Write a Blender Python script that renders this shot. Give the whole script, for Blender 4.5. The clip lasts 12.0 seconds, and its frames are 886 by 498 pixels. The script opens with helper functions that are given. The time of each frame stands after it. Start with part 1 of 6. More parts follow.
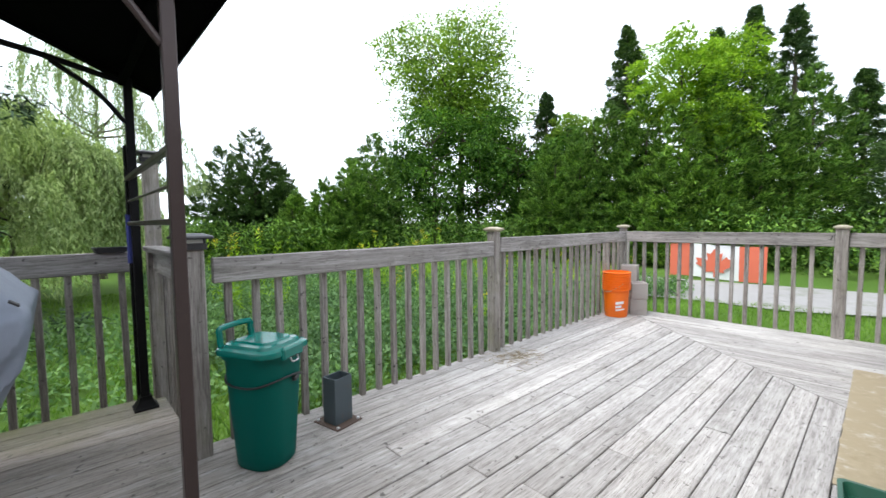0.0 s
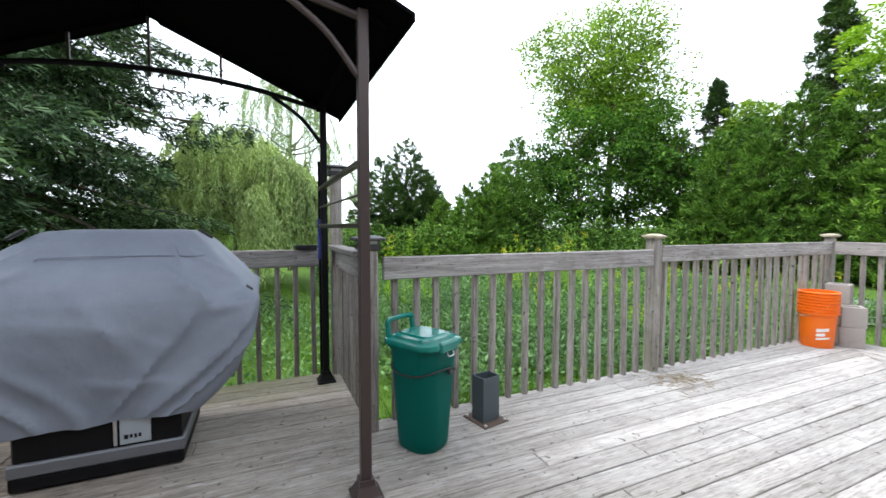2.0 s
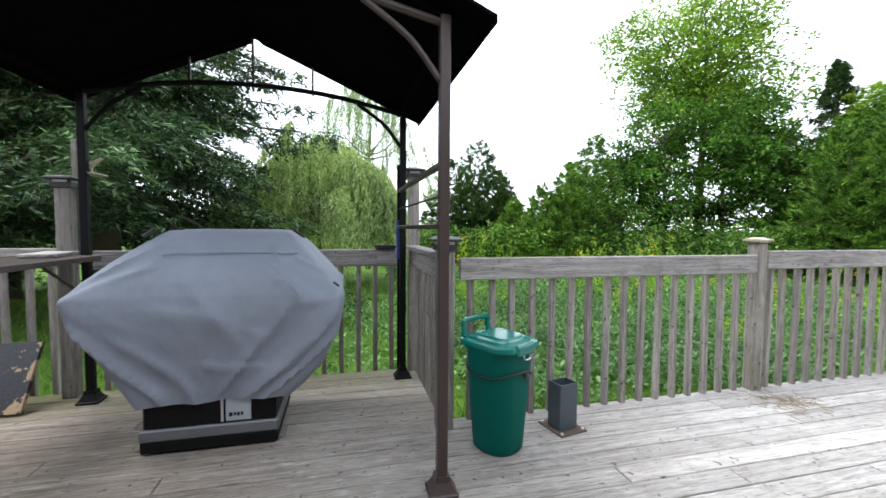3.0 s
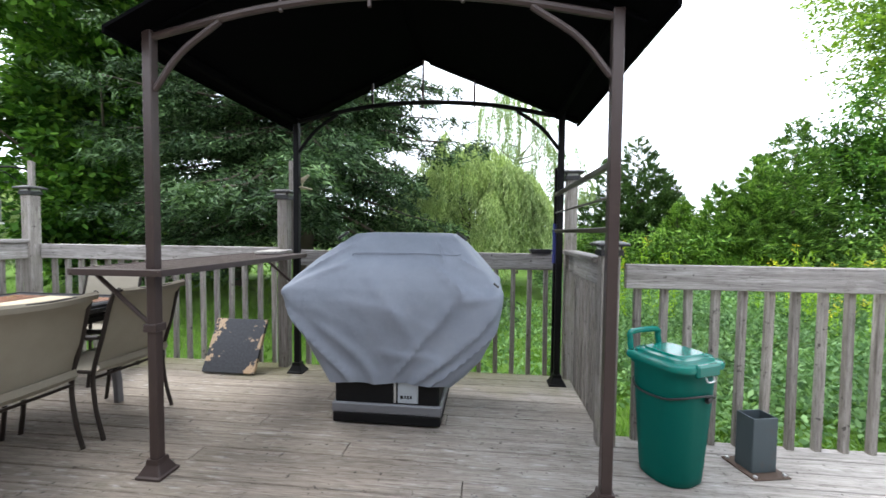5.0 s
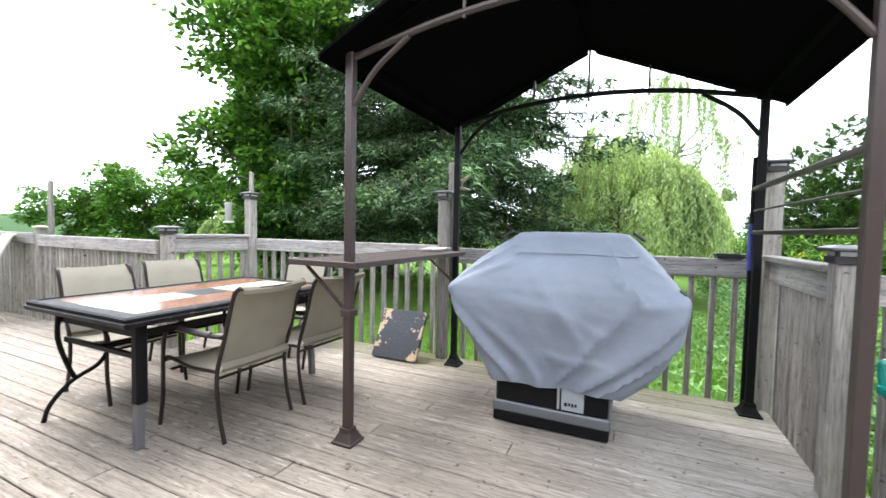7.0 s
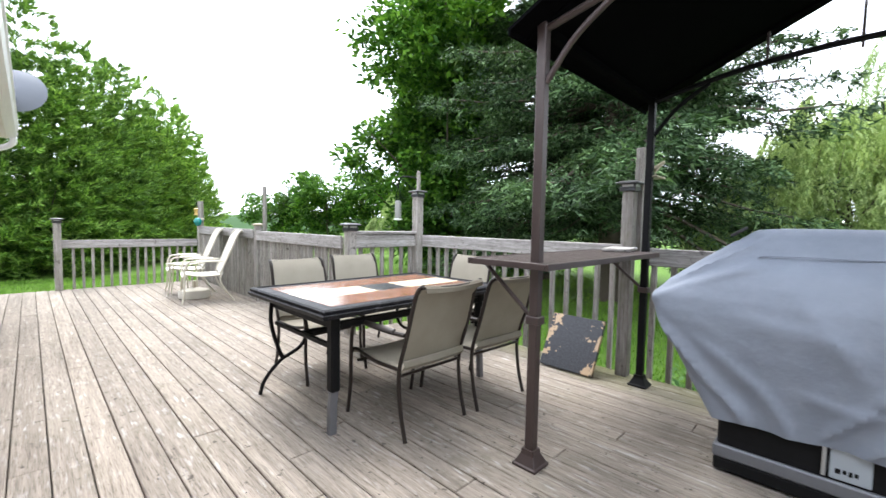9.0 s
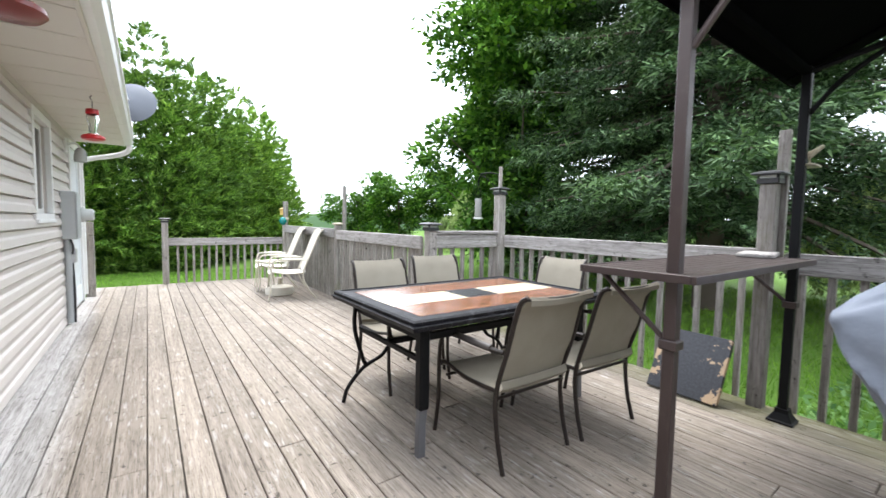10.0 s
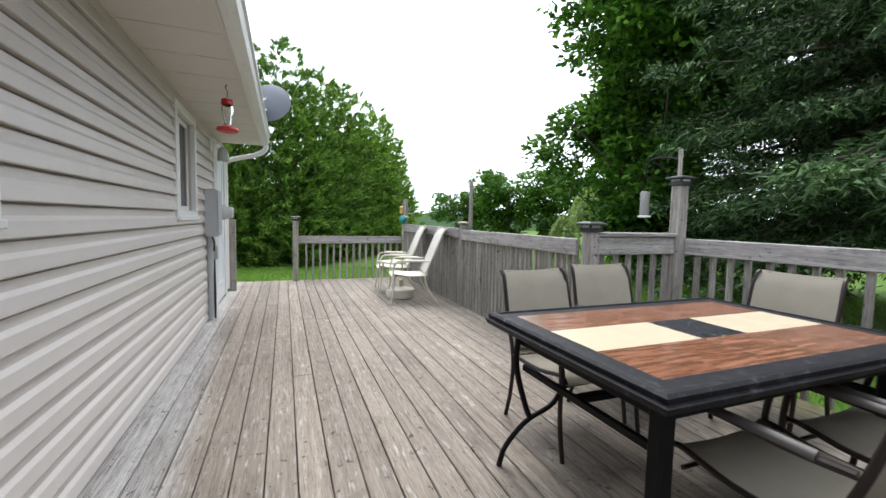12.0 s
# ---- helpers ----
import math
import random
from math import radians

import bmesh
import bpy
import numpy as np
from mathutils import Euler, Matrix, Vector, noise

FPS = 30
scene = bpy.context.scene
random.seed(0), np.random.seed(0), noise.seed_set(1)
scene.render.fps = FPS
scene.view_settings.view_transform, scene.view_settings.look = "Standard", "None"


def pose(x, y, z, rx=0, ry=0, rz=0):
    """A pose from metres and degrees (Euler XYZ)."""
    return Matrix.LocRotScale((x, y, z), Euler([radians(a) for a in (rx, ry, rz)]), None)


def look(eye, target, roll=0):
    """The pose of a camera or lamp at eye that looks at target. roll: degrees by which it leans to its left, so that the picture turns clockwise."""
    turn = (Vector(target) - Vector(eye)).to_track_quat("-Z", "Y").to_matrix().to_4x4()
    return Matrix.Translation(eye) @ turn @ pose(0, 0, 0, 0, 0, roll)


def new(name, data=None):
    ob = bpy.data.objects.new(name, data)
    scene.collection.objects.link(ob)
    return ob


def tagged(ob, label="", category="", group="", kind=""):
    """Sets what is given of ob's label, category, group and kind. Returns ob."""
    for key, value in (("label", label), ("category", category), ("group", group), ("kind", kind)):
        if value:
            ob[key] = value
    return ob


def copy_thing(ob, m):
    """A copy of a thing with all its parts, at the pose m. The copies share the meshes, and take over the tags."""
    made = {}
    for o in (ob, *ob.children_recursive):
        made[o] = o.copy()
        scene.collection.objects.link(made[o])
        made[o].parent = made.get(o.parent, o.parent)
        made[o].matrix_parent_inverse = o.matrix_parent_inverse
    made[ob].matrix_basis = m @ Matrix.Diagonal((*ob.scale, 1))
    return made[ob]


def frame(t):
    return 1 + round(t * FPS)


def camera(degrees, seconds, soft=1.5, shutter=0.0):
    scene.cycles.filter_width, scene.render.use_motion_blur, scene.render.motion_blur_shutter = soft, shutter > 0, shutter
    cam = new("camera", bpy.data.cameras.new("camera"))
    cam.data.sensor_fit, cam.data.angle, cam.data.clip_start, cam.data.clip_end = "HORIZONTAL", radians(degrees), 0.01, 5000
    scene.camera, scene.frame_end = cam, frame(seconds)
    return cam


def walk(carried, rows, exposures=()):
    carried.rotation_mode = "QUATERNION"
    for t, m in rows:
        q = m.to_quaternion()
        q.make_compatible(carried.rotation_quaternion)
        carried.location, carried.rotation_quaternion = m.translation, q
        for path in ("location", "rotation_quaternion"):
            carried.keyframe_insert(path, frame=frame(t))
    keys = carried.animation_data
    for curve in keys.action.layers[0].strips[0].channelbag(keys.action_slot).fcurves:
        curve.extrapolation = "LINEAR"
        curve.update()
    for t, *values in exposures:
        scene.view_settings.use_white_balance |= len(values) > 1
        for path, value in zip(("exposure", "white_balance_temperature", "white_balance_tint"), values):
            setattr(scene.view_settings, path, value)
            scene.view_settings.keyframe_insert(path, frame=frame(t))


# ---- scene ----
cam = camera(94.5, 12.0, 1.5, 0.3)
PATH = [
    (0, (0.553, 0.624, 1.224), (-0.907, 1.984, 1.097), -0.6),
    (0.5, (0.555, 0.611, 1.229), (-1.014, 1.845, 1.108), -0.4),
    (1, (0.566, 0.59, 1.235), (-1.104, 1.684, 1.118), -0.1),
    (1.5, (0.553, 0.563, 1.23), (-1.202, 1.517, 1.122), -0.1),
    (2, (0.533, 0.535, 1.232), (-1.294, 1.342, 1.127), 0.1),
    (2.5, (0.529, 0.523, 1.23), (-1.362, 1.167, 1.13), 0.3),
    (4.5, (0.546, 0.426, 1.24), (-1.452, 0.392, 1.144), 0.5),
    (5, (0.557, 0.418, 1.225), (-1.43, 0.2, 1.141), 0.6),
    (5.5, (0.56, 0.373, 1.239), (-1.402, -0.004, 1.144), 0.7),
    (6, (0.573, 0.332, 1.239), (-1.351, -0.205, 1.143), 0.9),
    (6.5, (0.578, 0.279, 1.224), (-1.297, -0.41, 1.132), 1.1),
    (8.5, (0.522, -0.001, 1.208), (-1.018, -1.272, 1.094), 1.0),
    (9, (0.477, -0.124, 1.205), (-0.942, -1.528, 1.086), 1.1),
    (9.5, (0.433, -0.299, 1.181), (-0.867, -1.815, 1.069), 1.3),
    (10, (0.41, -0.44, 1.215), (-0.758, -2.058, 1.081), 1.0),
    (10.5, (0.405, -0.635, 1.221), (-0.631, -2.341, 1.081), 1.1),
    (11, (0.402, -0.832, 1.203), (-0.486, -2.619, 1.063), 1.2),
    (11.5, (0.375, -1.059, 1.207), (-0.394, -2.9, 1.065), 1.2),
    (12, (0.348, -1.288, 1.198), (-0.373, -3.148, 1.052), 1.2),
]
EXPOSURES = [(0.0, 0.35), (1.5, 0.5), (2.5, 0.56), (4.5, 0.66), (5.0, 0.86), (5.5, 1.14), (6.5, 1.5), (8.5, 1.22), (9.5, 1.14), (10.5, 1.0), (11.0, 0.8), (12.0, 0.38)]
walk(cam, [(t, look(eye, target, roll)) for t, eye, target, roll in PATH], EXPOSURES)

# ---- world and light ----
world = bpy.data.worlds.new("overcast")
scene.world = world
world.use_nodes = True
wn, wl = world.node_tree.nodes, world.node_tree.links
wn.clear()
sky = wn.new("ShaderNodeTexSky")
sky.sky_type = "NISHITA"
sky.sun_disc = False
sky.sun_elevation, sky.sun_rotation = radians(55), radians(200)
veil = wn.new("ShaderNodeMix")
veil.data_type = "RGBA"
veil.inputs["Factor"].default_value = 0.93
scaled = wn.new("ShaderNodeMix")
scaled.data_type, scaled.blend_type = "RGBA", "MULTIPLY"
scaled.inputs["Factor"].default_value = 1.0
scaled.inputs["B"].default_value = (0.12, 0.12, 0.12, 1)
wl.new(sky.outputs["Color"], scaled.inputs["A"])
wl.new(scaled.outputs["Result"], veil.inputs["A"])
veil.inputs["B"].default_value = (0.9, 0.965, 1.07, 1)
wbg = wn.new("ShaderNodeBackground")
wbg.inputs["Strength"].default_value = 1.9
wl.new(veil.outputs["Result"], wbg.inputs["Color"])
wout = wn.new("ShaderNodeOutputWorld")
wl.new(wbg.outputs["Background"], wout.inputs["Surface"])
sun = new("sun", bpy.data.lights.new("sun", "SUN"))
sun.data.energy, sun.data.angle, sun.data.color = 2.6, radians(35), (1.0, 0.98, 0.95)
sun.matrix_world = look((0, 0, 30), (6, 14, 0))


# ---- materials ----
def nodes_of(name):
    m = bpy.data.materials.new(name)
    m.use_nodes = True
    nt = m.node_tree
    nt.nodes.clear()
    out = nt.nodes.new("ShaderNodeOutputMaterial")
    return m, nt, out


def put_noise(nt, vec, scale, detail=5, rough=0.6):
    n = nt.nodes.new("ShaderNodeTexNoise")
    n.inputs["Scale"].default_value, n.inputs["Detail"].default_value, n.inputs["Roughness"].default_value = scale, detail, rough
    nt.links.new(vec, n.inputs["Vector"])
    return n.outputs["Fac"]


def put_ramp(nt, fac, stops):
    r = nt.nodes.new("ShaderNodeValToRGB")
    e = r.color_ramp.elements
    while len(e) < len(stops):
        e.new(0.5)
    for k, (p, c) in zip(e, stops):
        k.position, k.color = p, (*c, 1)
    nt.links.new(fac, r.inputs["Fac"])
    return r.outputs["Color"]


def put_mix(nt, fac, a, b, mode="MIX"):
    m = nt.nodes.new("ShaderNodeMix")
    m.data_type, m.blend_type = "RGBA", mode
    for v, key in ((fac, "Factor"), (a, "A"), (b, "B")):
        if isinstance(v, (int, float)):
            m.inputs[key].default_value = v
        elif isinstance(v, tuple):
            m.inputs[key].default_value = (*v, 1)
        else:
            nt.links.new(v, m.inputs[key])
    return m.outputs["Result"]


def put_math(nt, op, a, b=0.0):
    m = nt.nodes.new("ShaderNodeMath")
    m.operation = op
    for k, v in enumerate((a, b)):
        if isinstance(v, (int, float)):
            m.inputs[k].default_value = v
        else:
            nt.links.new(v, m.inputs[k])
    return m.outputs[0]


def put_coords(nt, stretch=(1, 1, 1), shuffle=0.0):
    """Object coordinates, stretched, and shifted for every object."""
    tc = nt.nodes.new("ShaderNodeTexCoord")
    mp = nt.nodes.new("ShaderNodeMapping")
    mp.inputs["Scale"].default_value = stretch
    src = tc.outputs["Object"]
    if shuffle:
        oi = nt.nodes.new("ShaderNodeObjectInfo")
        add = nt.nodes.new("ShaderNodeVectorMath")
        add.operation = "ADD"
        nt.links.new(src, add.inputs[0])
        nt.links.new(put_math(nt, "MULTIPLY", oi.outputs["Random"], shuffle), add.inputs[1])
        src = add.outputs[0]
    nt.links.new(src, mp.inputs["Vector"])
    return mp.outputs["Vector"]


def put_bsdf(nt, out, color, rough=0.6, metal=0.0, bump=None, strength=0.3, dist=0.01, spec=0.5):
    b = nt.nodes.new("ShaderNodeBsdfPrincipled")
    for v, key in ((color, "Base Color"), (rough, "Roughness")):
        if isinstance(v, tuple):
            b.inputs[key].default_value = (*v, 1)
        elif isinstance(v, (int, float)):
            b.inputs[key].default_value = v
        else:
            nt.links.new(v, b.inputs[key])
    b.inputs["Metallic"].default_value = metal
    b.inputs["Specular IOR Level"].default_value = spec
    if bump is not None:
        bp = nt.nodes.new("ShaderNodeBump")
        bp.inputs["Strength"].default_value, bp.inputs["Distance"].default_value = strength, dist
        nt.links.new(bump, bp.inputs["Height"])
        nt.links.new(bp.outputs["Normal"], b.inputs["Normal"])
    nt.links.new(b.outputs["BSDF"], out.inputs["Surface"])
    return b


def wood(name, dark, mid, light, axis, stain=(0.5, 0.46, 0.4), spread=0.35, moss=0.0, bare=None, green_edge=False):
    """Weathered sawn timber with its grain along one axis, tinted board by board."""
    m, nt, out = nodes_of(name)
    grain = [38.0, 38.0, 38.0]
    grain["xyz".index(axis)] = 1.3
    v = put_coords(nt, tuple(grain), 41.0)
    fine = [150.0, 150.0, 150.0]
    fine["xyz".index(axis)] = 9.0
    g5 = put_noise(nt, put_coords(nt, tuple(fine), 13.0), 1.0, 4, 0.7)
    plain = put_coords(nt, (1, 1, 1), 0.0)
    loose = put_coords(nt, (1, 1, 1), 23.0)
    g1 = put_noise(nt, v, 1.0, 8, 0.72)
    col = put_ramp(nt, g1, [(0.28, dark), (0.5, mid), (0.72, light)])
    streak = [7.0, 7.0, 7.0]
    streak["xyz".index(axis)] = 0.5
    g2 = put_noise(nt, put_coords(nt, tuple(streak), 57.0), 1.0, 4, 0.6)
    tone = put_ramp(nt, g2, [(0.3, (1 - spread,) * 3), (0.7, (1 + spread * 0.45,) * 3)])
    col = put_mix(nt, 1.0, col, tone, "MULTIPLY")
    col = put_mix(nt, 1.0, col, put_ramp(nt, g5, [(0.32, (0.5, 0.48, 0.46)), (0.47, (0.98, 0.98, 0.98)), (0.7, (1.28, 1.28, 1.28))]), "MULTIPLY")
    # worn, pale and stained patches that cross the boards
    g3 = put_noise(nt, plain, 1.1, 5, 0.65)
    patch = put_math(nt, "MULTIPLY", put_ramp(nt, g3, [(0.48, (0, 0, 0)), (0.66, (1, 1, 1))]), 0.45)
    col = put_mix(nt, patch, col, stain)
    spots = put_noise(nt, loose, 21.0, 3, 0.6)
    col = put_mix(nt, put_ramp(nt, spots, [(0.64, (0, 0, 0)), (0.71, (0.85, 0.85, 0.85))]), col, tuple(c * 0.35 for c in dark))
    if bare:
        # the brown stain that still covers one half of the deck
        sep = nt.nodes.new("ShaderNodeSeparateXYZ")
        nt.links.new(plain, sep.inputs[0])
        edge = put_math(nt, "ADD", sep.outputs["Y"], put_math(nt, "MULTIPLY", g3, 3.0))
        edge = put_math(nt, "ADD", edge, put_math(nt, "MULTIPLY", put_math(nt, "MAXIMUM", put_math(nt, "SUBTRACT", sep.outputs["X"], 0.62), 0.0), 22.0))
        kept = nt.nodes.new("ShaderNodeMapRange")
        nt.links.new(edge, kept.inputs["Value"])
        kept.inputs["From Min"].default_value, kept.inputs["From Max"].default_value = 4.6, 1.0
        col = put_mix(nt, put_math(nt, "MULTIPLY", kept.outputs["Result"], 1.0), col, put_mix(nt, 1.0, col, bare, "MULTIPLY"))
    if moss:
        g4 = put_noise(nt, plain, 2.3, 6, 0.7)
        col = put_mix(nt, put_math(nt, "MULTIPLY", put_ramp(nt, g4, [(0.52, (0, 0, 0)), (0.68, (1, 1, 1))]), moss), col, (0.16, 0.17, 0.06))
    if green_edge:
        # green algae on the boards along the west railing
        far = nt.nodes.new("ShaderNodeSeparateXYZ")
        nt.links.new(plain, far.inputs[0])
        near_rail = nt.nodes.new("ShaderNodeMapRange")
        nt.links.new(put_math(nt, "ADD", far.outputs["X"], put_math(nt, "MULTIPLY", g3, 0.9)), near_rail.inputs["Value"])
        near_rail.inputs["From Min"].default_value, near_rail.inputs["From Max"].default_value = -2.1, -2.55
        col = put_mix(nt, put_math(nt, "MULTIPLY", near_rail.outputs["Result"], 0.55), col, (0.2, 0.21, 0.07))
    fibre = [46.0, 46.0, 46.0]
    fibre["xyz".index(axis)] = 7.0
    flecks = put_noise(nt, put_coords(nt, tuple(fibre), 31.0), 1.0, 3, 0.55)
    worn = put_math(nt, "MULTIPLY", put_ramp(nt, flecks, [(0.58, (0, 0, 0)), (0.7, (0.42, 0.42, 0.42))]), put_ramp(nt, g3, [(0.36, (0.15, 0.15, 0.15)), (0.6, (1, 1, 1))]))
    col = put_mix(nt, worn, col, tuple(min(0.62, c * 1.35) for c in light))
    smear = put_noise(nt, put_coords(nt, (1, 1, 1), 0.0), 4.5, 7, 0.75)
    col = put_mix(nt, put_ramp(nt, smear, [(0.56, (0, 0, 0)), (0.72, (0.55, 0.55, 0.55))]), col, put_mix(nt, 1.0, col, (0.45, 0.43, 0.41), "MULTIPLY"))
    oi = nt.nodes.new("ShaderNodeObjectInfo")
    each = put_ramp(nt, oi.outputs["Random"], [(0.0, (0.86, 0.85, 0.84)), (0.5, (0.98, 0.975, 0.97)), (1.0, (1.1, 1.085, 1.07))])
    col = put_mix(nt, 1.0, col, each, "MULTIPLY")
    put_bsdf(nt, out, col, 0.78, 0.0, put_math(nt, "ADD", g1, g5), 0.45, 0.005, 0.25)
    return m


def plain_mat(name, c1, c2, rough=0.5, metal=0.0, scale=14.0, bump=0.15, spec=0.5, dirt=None, dirt_scale=3.0, dirt_amount=0.6):
    m, nt, out = nodes_of(name)
    v = put_coords(nt, (1, 1, 1), 11.0)
    n1 = put_noise(nt, v, scale, 6, 0.65)
    n2 = put_noise(nt, v, scale * 0.13, 4, 0.6)
    col = put_mix(nt, n2, put_ramp(nt, n1, [(0.3, c1), (0.7, c2)]), put_ramp(nt, n1, [(0.25, c2), (0.8, c1)]))
    if dirt:
        n3 = put_noise(nt, v, dirt_scale, 7, 0.7)
        col = put_mix(nt, put_math(nt, "MULTIPLY", put_ramp(nt, n3, [(0.55, (0, 0, 0)), (0.7, (1, 1, 1))]), dirt_amount), col, dirt)
    r = put_math(nt, "ADD", put_math(nt, "MULTIPLY", n2, 0.2), rough - 0.1)
    put_bsdf(nt, out, col, r, metal, n1, bump, 0.004, spec)
    return m


def leaf_mat(name, greens, through_light=0.35, patch=0.35, rough=0.55):
    m, nt, out = nodes_of(name)
    geo = nt.nodes.new("ShaderNodeNewGeometry")
    n = len(greens)
    col = put_ramp(nt, geo.outputs["Random Per Island"], [(k / max(1, n - 1), g) for k, g in enumerate(greens)])
    big = put_noise(nt, put_coords(nt), 0.8, 3, 0.5)
    col = put_mix(nt, 1.0, col, put_ramp(nt, big, [(0.3, (1 - patch, 1 - patch, 1 - patch * 0.8)), (0.7, (1 + patch, 1 + patch * 0.9, 1 + patch * 0.3))]), "MULTIPLY")
    oi = nt.nodes.new("ShaderNodeObjectInfo")
    col = put_mix(nt, 1.0, col, put_ramp(nt, oi.outputs["Random"], [(0.0, (0.85, 0.87, 0.9)), (1.0, (1.15, 1.12, 1.0))]), "MULTIPLY")
    d = nt.nodes.new("ShaderNodeBsdfPrincipled")
    d.inputs["Roughness"].default_value, d.inputs["Specular IOR Level"].default_value = rough, 0.12
    tr = nt.nodes.new("ShaderNodeBsdfTranslucent")
    mx = nt.nodes.new("ShaderNodeMixShader")
    mx.inputs[0].default_value = through_light
    nt.links.new(col, d.inputs["Base Color"])
    nt.links.new(put_mix(nt, 1.0, col, (1.2, 1.25, 0.75), "MULTIPLY"), tr.inputs["Color"])
    nt.links.new(d.outputs[0], mx.inputs[1])
    nt.links.new(tr.outputs[0], mx.inputs[2])
    nt.links.new(mx.outputs[0], out.inputs["Surface"])
    return m


GREY = ((0.21, 0.197, 0.188), (0.365, 0.353, 0.345), (0.495, 0.483, 0.474))
RAILC = ((0.14, 0.128, 0.12), (0.29, 0.275, 0.268), (0.43, 0.418, 0.41))
DECK_Y = wood("deck_wood_lengthwise", *GREY, "y", (0.46, 0.45, 0.44), 0.16, 0.06, (0.635, 0.565, 0.49), True)
DECK_X = wood("deck_wood_crosswise", *GREY, "x", (0.56, 0.55, 0.54), 0.2, 0.06)
RAIL_Y = wood("rail_wood_lengthwise", *RAILC, "y", (0.4, 0.38, 0.37), 0.3, 0.05)
RAIL_X = wood("rail_wood_crosswise", *RAILC, "x", (0.42, 0.4, 0.37), 0.3, 0.05)
RAIL_Z = wood("rail_wood_upright", (0.12, 0.105, 0.092), (0.28, 0.258, 0.24), (0.42, 0.4, 0.38), "z", (0.37, 0.35, 0.33), 0.35, 0.3)
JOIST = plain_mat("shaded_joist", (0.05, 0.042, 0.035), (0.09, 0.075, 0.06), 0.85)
SIDING = plain_mat("vinyl_siding", (0.555, 0.51, 0.475), (0.595, 0.548, 0.512), 0.42, 0, 60, 0.05, 0.4, (0.36, 0.325, 0.285), 1.5, 0.15)
SOFFIT = plain_mat("soffit_vinyl", (0.6, 0.56, 0.51), (0.66, 0.62, 0.565), 0.5, 0, 40, 0.05)
WHITE = plain_mat("white_vinyl", (0.72, 0.72, 0.71), (0.8, 0.8, 0.79), 0.4, 0, 25, 0.05, 0.5, (0.55, 0.53, 0.5), 4.0, 0.3)
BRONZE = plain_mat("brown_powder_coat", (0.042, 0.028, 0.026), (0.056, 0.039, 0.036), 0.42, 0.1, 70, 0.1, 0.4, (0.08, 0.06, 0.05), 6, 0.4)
# near black: the shade under the gazebo roof is put into this colour
ROOFSHADE = plain_mat("shaded_roof_black", (0.0015, 0.0015, 0.0018), (0.003, 0.003, 0.0035), 0.9, 0, 30, 0.1, 0.02)
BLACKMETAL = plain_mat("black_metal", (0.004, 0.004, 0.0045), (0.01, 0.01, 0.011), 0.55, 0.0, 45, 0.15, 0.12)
CHAIRTUBE = plain_mat("dark_brown_tube", (0.014, 0.01, 0.0085), (0.025, 0.018, 0.015), 0.4, 0.0, 50, 0.1, 0.3)
STEEL = plain_mat("galvanised_steel", (0.45, 0.46, 0.47), (0.6, 0.61, 0.62), 0.4, 0.8, 30, 0.1)
ROOFING = plain_mat("shingle", (0.08, 0.075, 0.07), (0.16, 0.15, 0.14), 0.9, 0, 60, 0.5)
GLASSM, _nt, _out = nodes_of("window_glass")
_b = put_bsdf(_nt, _out, (0.02, 0.025, 0.03), 0.05, 0.0, None, 0, 0, 0.8)
BARK = plain_mat("bark", (0.05, 0.04, 0.032), (0.13, 0.105, 0.085), 0.9, 0, 9, 0.8, 0.2)


